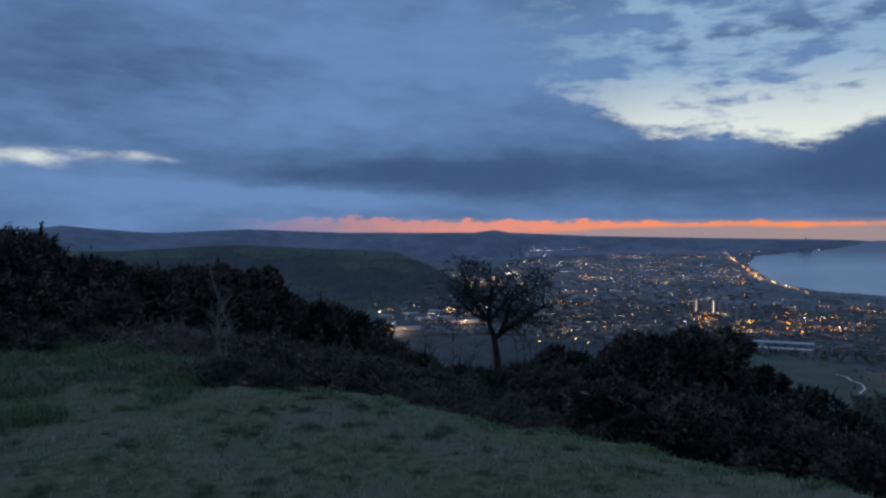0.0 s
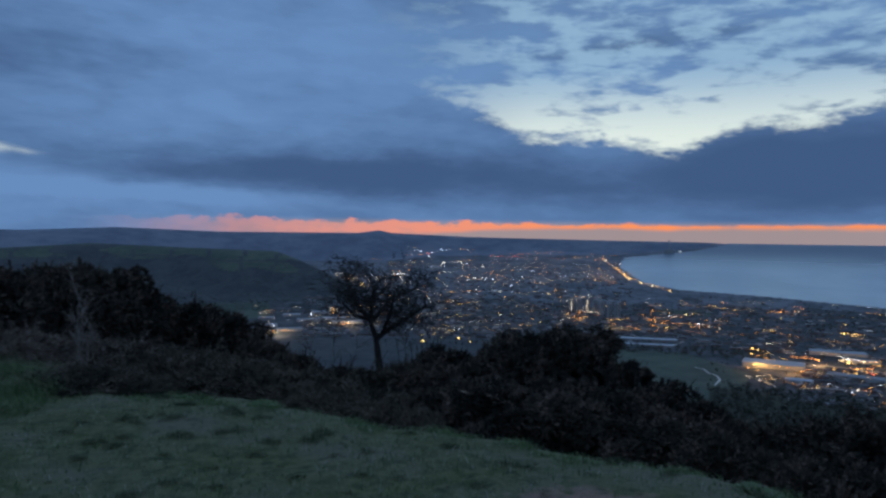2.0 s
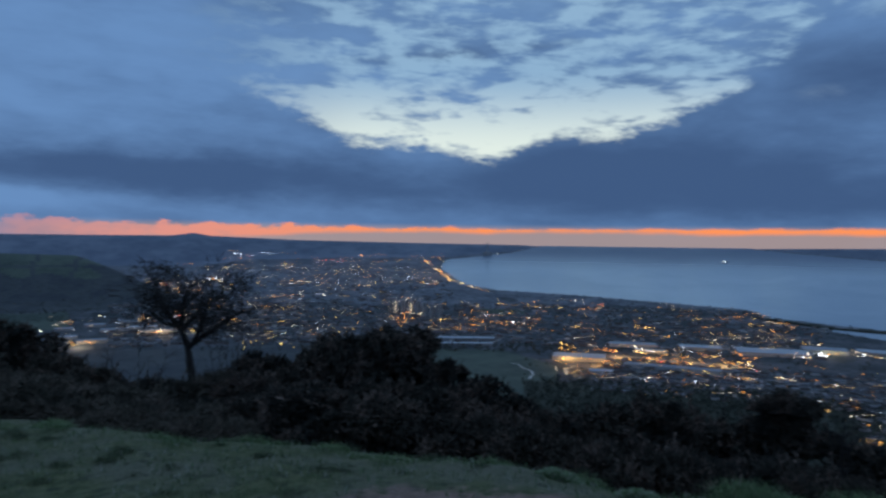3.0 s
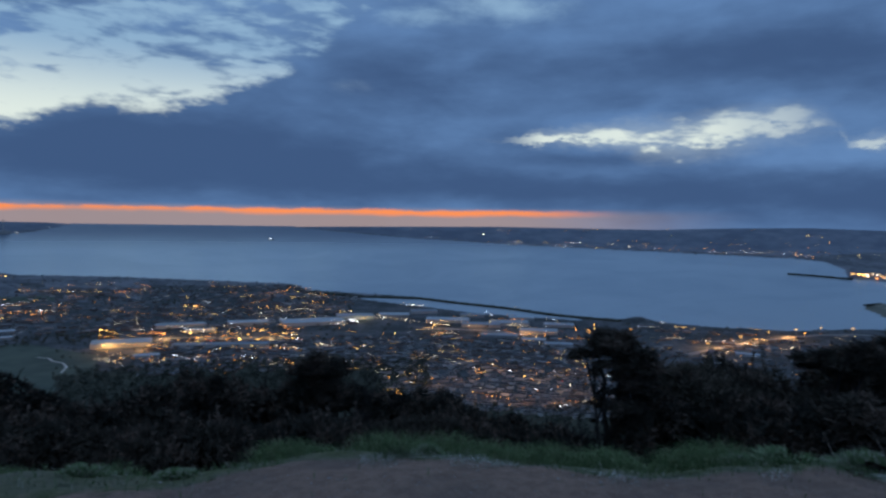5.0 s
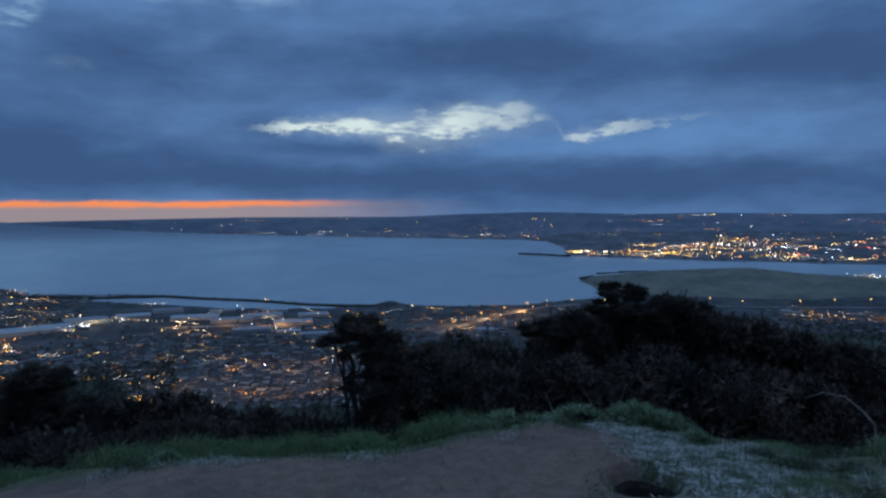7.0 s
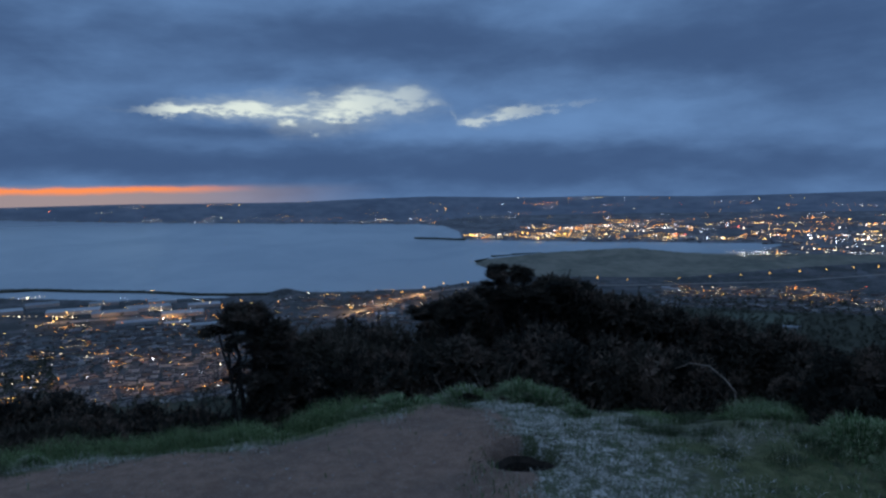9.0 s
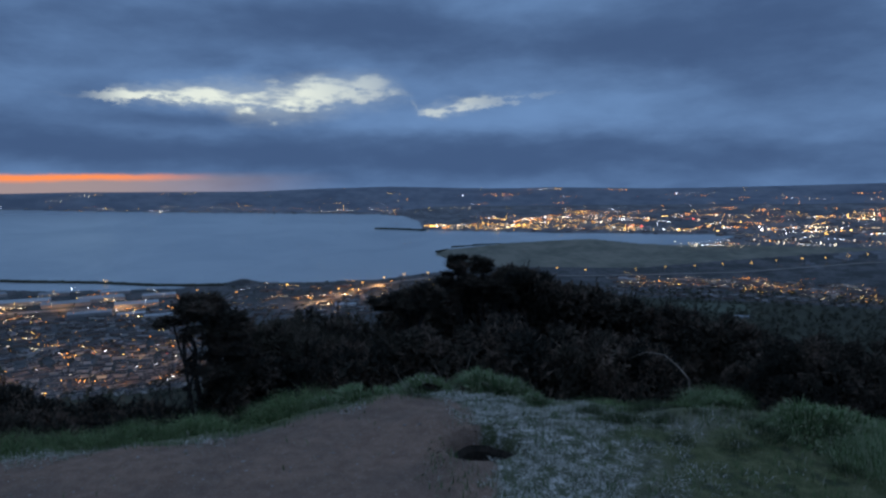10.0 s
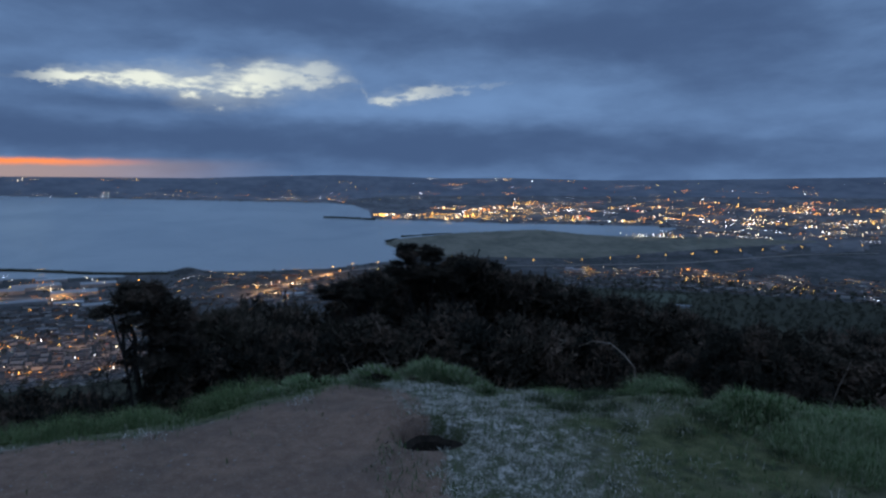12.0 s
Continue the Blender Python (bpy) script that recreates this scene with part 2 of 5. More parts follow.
M_ROOF = material("slate_roof", by_island((0.028, 0.029, 0.034), (0.085, 0.083, 0.086), (0.17, 0.17, 0.18)), 0.7)
M_SLATE = material("terrace_slate", by_object((0.018, 0.019, 0.023), (0.075, 0.072, 0.074), 0.08), 0.6)
M_BRICK = material("terrace_wall", by_object((0.16, 0.12, 0.105), (0.58, 0.54, 0.5), 0.05), 0.85)
M_WALL = material("house_wall", by_island((0.11, 0.08, 0.07), (0.27, 0.23, 0.2), (0.45, 0.43, 0.4)), 0.85)
M_SHED = material("metal_roof", by_object((0.12, 0.145, 0.17), (0.29, 0.33, 0.36), 0.03), 0.5)
M_SHEDWALL = material("shed_wall", by_object((0.18, 0.185, 0.19), (0.34, 0.34, 0.33), 0.05), 0.6)
M_CONCRETE = material("concrete", mottled((0.24, 0.24, 0.235), (0.34, 0.34, 0.33), 0.05, 0.4), 0.85)
M_WOOD = material("far_wood", by_island((0.04, 0.045, 0.036), (0.085, 0.09, 0.066)), 1.0)
M_GORSE = material("gorse_needles", scrub((0.016, 0.017, 0.013), (0.056, 0.047, 0.035), (0.16, 0.112, 0.086)), 0.9)
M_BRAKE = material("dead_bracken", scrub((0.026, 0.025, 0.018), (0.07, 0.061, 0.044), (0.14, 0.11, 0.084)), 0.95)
M_BRACKEN_PALE = material("pale_bracken", scrub((0.05, 0.041, 0.033), (0.125, 0.096, 0.076), (0.21, 0.165, 0.132)), 0.95)
M_BARK = material("bark", mottled((0.016, 0.014, 0.012), (0.05, 0.042, 0.036), 6, 40), 0.95)
M_TWIG = material("bleached_wood", mottled((0.13, 0.10, 0.08), (0.27, 0.22, 0.19), 8, 50), 0.9)
M_BLADE = material("grass_blade", by_island((0.045, 0.085, 0.03), (0.12, 0.17, 0.075), (0.26, 0.26, 0.2)), 0.8)
M_BLADE_LUSH = material("lush_blade", by_island((0.032, 0.072, 0.022), (0.088, 0.14, 0.048), (0.17, 0.2, 0.1)), 0.8)
M_BLADE_DARK = material("dark_blade", by_island((0.02, 0.035, 0.016), (0.06, 0.08, 0.035)), 0.85)
M_BLADE_PALE = material("coarse_blade", by_island((0.04, 0.085, 0.03), (0.12, 0.18, 0.075), (0.26, 0.29, 0.18)), 0.75)
M_BLADE_DRY = material("dry_blade", by_island((0.06, 0.075, 0.04), (0.17, 0.155, 0.105)), 0.9)
M_STRAW = material("withered_blade", by_island((0.13, 0.14, 0.10), (0.36, 0.36, 0.32), (0.56, 0.55, 0.51)), 0.9)
M_STONE = material("pebble", by_island((0.14, 0.12, 0.11), (0.3, 0.28, 0.26)), 0.85)
# Soil darkened to near black: the shade inside the hole is in this colour.
M_SHADED_SOIL = material("shaded_burrow_soil", mottled((0.012, 0.01, 0.008), (0.035, 0.028, 0.022), 12, 60), 1.0)


FAR_DARK = (4000.0, 4700.0)  # distances over which dim reflection is painted as darker colour; rougher too


def water_material():
    """Pale sea water with wind streaks; the dark of its far reflections is put into the colour."""
    m = bpy.data.materials.new("sea_water")
    m.use_nodes = True
    n = Nodes(m.node_tree)
    b = n.node("ShaderNodeBsdfPrincipled")
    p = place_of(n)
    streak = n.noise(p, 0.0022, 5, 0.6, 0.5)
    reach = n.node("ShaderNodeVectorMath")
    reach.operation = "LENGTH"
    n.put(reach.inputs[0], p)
    outward = n.ramp(n.add(reach.outputs["Value"], n.mul(n.math("SUBTRACT", streak, 0.5), 500.0)), FAR_DARK[0], FAR_DARK[1])
    inshore = n.mix(n.ramp(streak, 0.35, 0.65), (0.25, 0.31, 0.35), (0.31, 0.37, 0.40))
    n.put(b.inputs["Base Color"], n.mix(outward, inshore, (0.07, 0.10, 0.15)))
    n.put(b.inputs["Roughness"], n.add(n.ramp(streak, 0.3, 0.7, 0.2, 0.12), n.mul(outward, 0.25)))
    b.inputs["IOR"].default_value = 1.33
    bp = n.node("ShaderNodeBump")
    n.put(bp.inputs["Height"], n.noise(p, 0.05, 5, 0.7))
    bp.inputs["Strength"].default_value = 0.15
    bp.inputs["Distance"].default_value = 2.0
    n.put(b.inputs["Normal"], bp.outputs[0])
    n.put(n.node("ShaderNodeOutputMaterial").inputs["Surface"], b.outputs[0])
    return m


def lamp_material(name, colour, strength):
    """Lamp glass that shines; each lantern a little different."""
    m = bpy.data.materials.new(name)
    m.use_nodes = True
    m.cycles.emission_sampling = "NONE"
    n = Nodes(m.node_tree)
    e = n.node("ShaderNodeEmission")
    e.inputs["Color"].default_value = (*colour, 1)
    r = n.node("ShaderNodeNewGeometry").outputs["Random Per Island"]
    n.put(e.inputs["Strength"], n.add(strength * 0.24, n.mul(n.math("POWER", r, 3.4), strength * 2.7)))
    n.put(n.node("ShaderNodeOutputMaterial").inputs["Surface"], e.outputs[0])
    return m


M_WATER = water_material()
M_LAMPS = [
    lamp_material("sodium_lamp", (1.0, 0.34, 0.05), 4.2), lamp_material("amber_lamp", (1.0, 0.54, 0.12), 4.6),
    lamp_material("warm_lamp", (1.0, 0.80, 0.50), 4.6), lamp_material("white_lamp", (0.85, 0.93, 1.0), 4.6), lamp_material("red_lamp", (1.0, 0.12, 0.07), 4.0),
]

# ---- the lie of the land ----
# The plain lies HIGH metres under the hilltop. Past NEAR metres distances are drawn in, on ground that rises gently, so that the far coast stands within REACH.
EYE, HIGH, NEAR, REACH = 1.58, 330.0, 1500.0, 4870.0
SPAN = REACH - NEAR


def curve(rows):
    xs, ys = [r[0] for r in rows], [r[1] for r in rows]
    return lambda a: float(np.interp(a, xs, ys))


def away(dep):
    """Distance at which the plain lies dep degrees under the horizon, and the size of things there."""
    true = HIGH / math.tan(radians(max(dep, 0.03)))
    if true <= NEAR:
        return true, 1.0
    t = HIGH / true
    u = (math.sqrt((SPAN * t) ** 2 - 4 * HIGH * (NEAR * t - HIGH)) - SPAN * t) / (2 * HIGH)
    d = NEAR + SPAN * u
    return d, max(d / true, 0.2)


def spot(a, dep, lift=0.0):
    """The place on the plain at azimuth a (clockwise from +y) and dep degrees below the horizon."""
    d, s = away(dep)
    return Vector((d * math.sin(radians(a)), d * math.cos(radians(a)), EYE - d * math.tan(radians(dep)) + lift * s))


shore = curve([(29.2, 2.0), (29.6, 2.2), (30.4, 2.73), (31.1, 3.2), (33.8, 3.66), (39.8, 3.9), (45, 4.2), (53, 4.62), (54.6, 5.15), (63.4, 5.66), (68.5, 6.26), (75, 6.87), (80, 7.05), (86, 7.25), (91.6, 7.2),
               (94.3, 6.9), (95.0, 6.8), (96.5, 6.68), (98.5, 6.62), (98.7, 4.74), (101.7, 4.4), (108.6, 4.03), (113, 4.42), (116.6, 4.44), (118.2, 4.2), (119.5, 3.75)])
farshore = curve([(29.2, 1.9), (29.7, 1.25), (32, 1.0), (35, 0.62), (36.4, 0.3), (37.6, 0.0), (52, 0.0), (54.6, 0.26), (62.9, 0.93), (70.7, 1.3), (79.5, 1.6), (91.6, 1.95), (93.6, 2.1), (95.0, 2.64),
                  (95.2, 3.25), (97, 3.34), (105.4, 3.6), (114.9, 3.67), (119.5, 3.72)])
lagoon_far = curve([(58.5, 5.76), (63.4, 5.9), (70.3, 6.55), (76.5, 7.2)])
lagoon_near = curve([(58.5, 5.86), (61.6, 6.2), (68, 6.93), (71, 7.05), (76.5, 7.28)])
ridge = curve([(-40, 0.5), (-26.6, 0.44), (-24.6, 0.46), (-22.9, 0.72), (-20.7, 0.5), (-17.3, 0.25), (-15.7, 0.26), (-9.9, 0.57), (-2.8, 0.35), (8.2, 0.42), (9.8, 0.66), (11, 0.44), (17.7, 0.2), (28, 0.08), (35.6, 0.03), (37.5, -0.05), (52, -0.05), (56, 0.0),
               (69, 0.14), (82, 0.05), (87, 0.22), (92.6, 0.32), (101, 0.07), (106, 0.1), (115, -0.1), (123, 0.0), (133, 0.17), (150, 0.3)])
foot = curve([(-40, 1.9), (10, 1.9), (14, 1.4), (29, 1.1), (36, 0.4), (37.6, 0.03), (52, 0.03), (55, 0.25), (63, 0.9), (71, 1.25), (80, 1.5), (92, 1.8), (96, 1.4), (150, 1.3)])
hill_top = curve([(-40, 1.0), (-19, 1.15), (-11.5, 0.64), (-4.6, 0.93), (1.8, 1.14), (4.1, 2.05), (6.4, 3.19), (8.3, 4.33), (9.6, 5.5)])
hill_foot = curve([(-40, 3.4), (-20, 3.3), (-8, 3.3), (-2, 5.25), (6.4, 5.1), (9.6, 5.5)])
brink = curve([(-180, 9), (-60, 11), (-22, 11.3), (-18, 11), (-15.5, 9.0), (-8.5, 7.6), (2, 6.9), (11, 5.9), (20, 5.7), (28, 5.4), (36, 5.3), (40, 5.0), (46, 4.8), (50, 5.0), (56, 5.2), (63, 5.1), (72, 5.0),
               (82, 5.0), (88, 5.3), (94, 5.6), (99, 5.6), (106, 5.45), (113, 5.45), (120, 5.7), (128, 5.6), (140, 6.0), (180, 9)])
steep = curve([(-180, 0.1), (-30, 0.08), (-12, 0.14), (0, 0.24), (12, 0.34), (30, 0.4), (45, 0.46), (100, 0.46), (135, 0.4), (180, 0.1)])
spit = curve([(96.2, 5.3), (97.0, 5.6), (97.8, 6.0), (98.7, 6.62)])
HOLE, HOLE_WIDE = (4.13, -0.85), 1.22


def smooth(x, lo, hi):
    x = min(1.0, max(0.0, (x - lo) / (hi - lo)))
    return x * x * (3 - 2 * x)


def in_sea(a, dep):
    if 96.2 < a < 98.7 and 4.72 + 0.25 * (98.7 - a) / 2.5 < dep < spit(a):
        return False
    if 29.2 < a < 119.5 and farshore(a) < dep < shore(a):
        return True
    return 58.5 < a < 76.5 and lagoon_far(a) < dep < lagoon_near(a)


def far_angle(a, dep):
    """Elevation of the land on the ring that lies dep degrees under the horizon."""
    e = -dep
    if -60 < a < 9.6:
        top, base = hill_top(a), hill_foot(a)
        crest = top + 0.35 * (base - top)
        if crest <= dep < base:
            e = -base + (base - top) * smooth(base - dep, 0, base - crest)
        elif dep < crest:
            e = max(-dep, -(top + (crest - dep) * 3))
    f = foot(a) if -60 < a < 150 else 1.5
    if dep < f:
        top = ridge(a) if -60 < a < 150 else 0.4
        e = max(e, -f + (f + top) * smooth(f - dep, 0, f - 0.02) ** 0.8)
    return e


def near_height(x, y):
    """Hilltop and slope, out to where the plain begins."""
    r, a = math.hypot(x, y), math.degrees(math.atan2(x, y))
    b, k = brink(a), steep(a)
    z = 0.05 * noise.noise((x * 0.6, y * 0.6, 0)) + 0.035 * noise.noise((x * 2.3, y * 2.3, 4)) * (1 if r > 4.6 or a < 45 else 0.4)
    over = r - b
    if over > -0.8:
        z -= k * (over + 0.8) ** 2 / 3.2 if over < 0.8 else k * over
    if r > 28:
        z -= (0.5 - k) * smooth(r, 28, 60) * (r - 28)
    if 2 < r < 40:
        z += 0.1 * noise.noise((x * 0.35, y * 0.35, 9)) * smooth(r, 6, 12)
    d = math.hypot(x - HOLE[0], y - HOLE[1])
    if d < 0.9:
        z += -0.6 * math.exp(-(d / (0.135 * HOLE_WIDE)) ** 6) + (0.03 + 0.035 * smooth(x - HOLE[0], 0.0, 0.15)) * math.exp(-((d - 0.24) / 0.08) ** 2)
    return z


def ground_z(x, y):
    r = math.hypot(x, y)
    a = math.degrees(math.atan2(x, y))
    if r < 1100:
        return max(near_height(x, y), EYE - HIGH)
    if r <= NEAR:
        dep = math.degrees(math.atan(HIGH / r))
    else:
        dep = math.degrees(math.atan(HIGH * max(0.0, 1 - ((r - NEAR) / SPAN) ** 2) / r))
    return EYE + r * math.tan(radians(far_angle(a, dep)))


def mesh_of(name, verts, faces, mats, index=None):
    me = bpy.data.meshes.new(name)
    me.from_pydata([tuple(v) for v in verts], [], faces)
    for m in mats:
        me.materials.append(m)
    if index is not None:
        me.polygons.foreach_set("material_index", index)
    me.update()
    return me


def build_ground():
    """One sheet from the hilltop to the horizon: rings round the hilltop, cut along azimuths."""
    azs = [float(a) for a in np.arange(-38, 146, 0.3)] + [float(a) for a in np.arange(148, 320, 4.0)]
    radii = [0.4 * 1.09 ** i for i in range(25)]
    radii += [float(r) for r in np.arange(radii[-1] + 0.15, 3.7, 0.085)] + [float(r) for r in np.arange(3.75, 4.6, 0.03)] + [float(r) for r in np.arange(4.65, 8.5, 0.085)] + [8.5 * 1.075 ** i for i in range(67)]
    radii = [r for r in radii if r < 1090]
    rings = [("near", r) for r in radii] + [("far", float(d)) for d in np.arange(16.7, 12.5, -0.15)] + [("far", float(d)) for d in np.arange(12.4, 0.03, -0.055)] + [("back", 4885.0), ("back", 4900.0)]
    verts, faces, slots, trod, pale = [(0, 0, 0)], [], [], [0.0], [0.0]
    n = len(azs)
    kinds = []
    for what, v in rings:
        row = []
        for a in azs:
            s, c = math.sin(radians(a)), math.cos(radians(a))
            aw = (a + 180) % 360 - 180
            slot, e1, e2 = 1, 0.0, 0.0
            if what == "near":
                x, y = v * s, v * c
                z = max(near_height(x, y), EYE - HIGH)
                b = brink(aw)
                if v < b + 6:
                    slot = 0
                    e1 = (smooth(aw, 42, 56) * smooth(aw - (b - v) * 2.6, 101, 96) * smooth(v, b + 0.05, b - 0.5)
                          + 0.75 * smooth(aw, 14, 28) * smooth(aw, 58, 44) * smooth(v, 4.9, 4.2))
                    worn = abs(0.25 * x - 0.97 * y + 0.45) if x > -1 else abs(0.8 * x - 0.6 * y + 1.2)
                    k = smooth(v, 2.6, 3.3)
                    e1 = e1 * k + smooth(worn, 1.5, 0.9) * (1 - k)
                    e2 = smooth(v, 2.0, 3.2) * smooth(aw - (b - v) * 2.2, 93, 98) * smooth(aw, 124, 108) * smooth(v, 5.9, 5.4) * (0.61 + 0.37 * smooth(aw, 107, 99) * smooth(v, 4.7, 5.1))
                    e2 = max(e2, (0.5 + 0.5 * noise.noise((x * 1.6, y * 1.6, 6))) * smooth(aw, 60, 66) * smooth(aw, 92, 84) * math.exp(-((v - b + 0.25) / 0.16) ** 2), 0.3 * smooth(aw, -18, -24) * smooth(v, 6.5, 7.5) * smooth(v, 9, 8))
            elif what == "far":
                d, _ = away(v)
                e = far_angle(aw, v)
                z = EYE + d * math.tan(radians(e)) + (-1.6 if in_sea(aw, v) else 0.6)
                x, y = d * s, d * c
                m = math.hypot(aw - 80.8, (v - 7.1) * 1.0)
                if m < 2.5:
                    z += 15 * math.exp(-((aw - 80.8) / 0.9) ** 2 - ((v - 7.12) / 0.12) ** 2)
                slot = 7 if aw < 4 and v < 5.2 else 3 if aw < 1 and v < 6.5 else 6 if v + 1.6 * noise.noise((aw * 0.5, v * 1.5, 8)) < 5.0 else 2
                if v > 14.5 + 0.25 * noise.noise((aw * 0.6, 1, 1)):
                    slot = 1
                elif 36 < aw < 64 and v > 10.9 + 0.5 * noise.noise((aw * 0.3, 2, 2)):
                    slot = 1
                elif 28.5 < aw < 38.5 and 8.5 < v < 12.3 and v > 8.5 + 0.25 * max(0, aw - 34):
                    slot = 3
                elif -40 < aw < 8 and v < hill_foot(aw):
                    t = (v - hill_top(aw)) / (hill_foot(aw) - hill_top(aw))
                    hedge = (aw + 2.2 * t) % 2.6 < 0.3 or (t * 9 + 0.05 * aw) % 1.6 < 0.16
                    slot = 3 if 0.35 < t < 0.6 + 0.14 * noise.noise((aw * 0.3, 0, 5)) and aw < 3.2 and not hedge and noise.noise((aw * 0.35, t * 5, 1)) > -0.3 else 7
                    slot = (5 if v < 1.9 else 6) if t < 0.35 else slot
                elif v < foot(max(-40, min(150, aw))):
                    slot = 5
                elif 96 < aw < 129 and (min(4.76, shore(min(aw, 116.6))) if aw < 99 else shore(min(aw, 116.6))) <= v < 6.4 - 0.11 * max(0, aw - 112):
                    slot = 4
                elif 115.5 < aw < 120.5 and 8.9 < v < 9.6 or 32 < aw < 36 and 5.2 < v < 5.6:
                    slot = 3
                elif 2 < aw < 22 and v > 8.2:
                    slot = 7
                elif aw > 104 and 8.7 < v:
                    slot = 1
            else:
                x, y, z = v * s, v * c, -60 - (v - 4885)
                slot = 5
            verts.append((x, y, z))
            trod.append(e1)
            pale.append(e2)
            row.append(slot)
        kinds.append(row)
    for j in range(n):
        faces.append((0, 1 + (j + 1) % n, 1 + j))
        slots.append(0)
    for i in range(len(rings) - 1):
        for j in range(n):
            k = (j + 1) % n
            faces.append((1 + i * n + j, 1 + i * n + k, 1 + (i + 1) * n + k, 1 + (i + 1) * n + j))
            slots.append(kinds[i][j])
    me = mesh_of("ground", verts, faces, [M_TURF, M_SLOPE, M_PLAIN, M_FIELD, M_MARSH, M_HAZED_MOOR, M_HAZED_TOWN, M_SCARP], slots)
    for name, vals in (("trodden", trod), ("withered", pale)):
        me.attributes.new(name, "FLOAT", "POINT").data.foreach_set("value", vals)
    me.polygons.foreach_set("use_smooth", [True] * len(me.polygons))
    return tagged(new("ground", me), "dark hilltop turf falling to a lowland town plain", "ground", kind="structure")


build_ground()


def sheet_water(name, a0, a1, near, far, label, step=0.25, rows=40):
    azs = [float(a) for a in np.arange(a0, a1 + 0.01, step)]
    verts, faces = [], []
    for a in azs:
        d0, d1 = near(a) + 0.07, far(a) - 0.07
        for i in range(rows + 1):
            verts.append(spot(a, max(0.03, d0 + (d1 - d0) * i / rows)))
    for i in range(len(azs) - 1):
        for j in range(rows):
            p = i * (rows + 1) + j
            faces.append((p, p + rows + 1, p + rows + 2, p + 1))
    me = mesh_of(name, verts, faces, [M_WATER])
    me.polygons.foreach_set("use_smooth", [True] * len(me.polygons))
    return tagged(new(name, me), label, "water", kind="structure")


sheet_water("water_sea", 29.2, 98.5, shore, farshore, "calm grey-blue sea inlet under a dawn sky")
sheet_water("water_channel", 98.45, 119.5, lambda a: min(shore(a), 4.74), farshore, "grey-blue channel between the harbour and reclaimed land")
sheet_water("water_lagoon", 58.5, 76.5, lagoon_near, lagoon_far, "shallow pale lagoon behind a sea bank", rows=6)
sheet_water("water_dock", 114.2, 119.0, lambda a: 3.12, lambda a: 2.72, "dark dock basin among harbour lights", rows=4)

# ---- helpers for things ----


def part(name, mesh, parent, label=""):
    ob = new(name, mesh)
    ob.parent = parent
    return tagged(ob, label)


def empty_at(name, p, turn=0.0):
    ob = new(name)
    ob.matrix_basis = Matrix.Translation(p) @ Matrix.Rotation(turn, 4, "Z")
    return ob


class Heap:
    """Vertices and faces gathered for one mesh."""

    def __init__(self):
        self.v, self.f, self.m = [], [], []

    def face(self, pts, slot=0):
        k = len(self.v)
        self.v += [tuple(p) for p in pts]
        self.f.append(tuple(range(k, k + len(pts))))
        self.m.append(slot)

    def box(self, c, sx, sy, z0, z1, turn=0.0, slot=0, top=None):
        k = len(self.v)
        cs, sn = math.cos(turn), math.sin(turn)
        for z in (z0, z1):
            for x, y in ((-sx, -sy), (sx, -sy), (sx, sy), (-sx, sy)):
                self.v.append((c[0] + (x * cs - y * sn) / 2, c[1] + (x * sn + y * cs) / 2, c[2] + z))
        for q in ((0, 1, 5, 4), (1, 2, 6, 5), (2, 3, 7, 6), (3, 0, 4, 7)):
            self.f.append(tuple(k + i for i in q))
            self.m.append(slot)
        self.f.append((k + 4, k + 5, k + 6, k + 7))
        self.m.append(slot if top is None else top)

    def gable(self, c, sx, sy, z0, z1, turn=0.0, slot=0, over=0.3):
        """A pitched roof with closed ends, its ridge along x."""
        k = len(self.v)
        cs, sn = math.cos(turn), math.sin(turn)
        hx, hy = sx / 2 + over, sy / 2 + over
        for x, y, z in ((-hx, -hy, z0), (hx, -hy, z0), (hx, hy, z0), (-hx, hy, z0), (-hx, 0, z1), (hx, 0, z1)):
            self.v.append((c[0] + x * cs - y * sn, c[1] + x * sn + y * cs, c[2] + z))
        for q in ((0, 1, 5, 4), (2, 3, 4, 5), (1, 2, 5), (3, 0, 4), (3, 2, 1, 0)):
            self.f.append(tuple(k + i for i in q))
            self.m.append(slot)

    def gem(self, c, r, slot=0, tall=1.0):
        k = len(self.v)
        self.v += [(c[0] + r, c[1], c[2]), (c[0], c[1] + r, c[2]), (c[0] - r, c[1], c[2]), (c[0], c[1] - r, c[2]), (c[0], c[1], c[2] + r * tall), (c[0], c[1], c[2] - r * tall)]
        for i in range(4):
            j = (i + 1) % 4
            self.f += [(k + i, k + j, k + 4), (k + j, k + i, k + 5)]
            self.m += [slot, slot]

    def tube(self, pts, radii, sides=6, slot=0):
        k = len(self.v)
        for i, p in enumerate(pts):
            p = Vector(p)
            d = (Vector(pts[min(i + 1, len(pts) - 1)]) - Vector(pts[max(i - 1, 0)])).normalized()
            u = d.cross(Vector((0.3, 0.9, 0.2))).normalized()
            v = d.cross(u)
            for s in range(sides):
                t = 2 * math.pi * s / sides
                self.v.append(tuple(p + radii[i] * (math.cos(t) * u + math.sin(t) * v)))
        for i in range(len(pts) - 1):
            for s in range(sides):
                s2 = (s + 1) % sides
                self.f.append((k + i * sides + s, k + i * sides + s2, k + (i + 1) * sides + s2, k + (i + 1) * sides + s))
                self.m.append(slot)

    def mesh(self, name, mats):
        return mesh_of(name, self.v, self.f, mats, self.m)


rng = random.Random(7)

# ---- roads on the plain ----


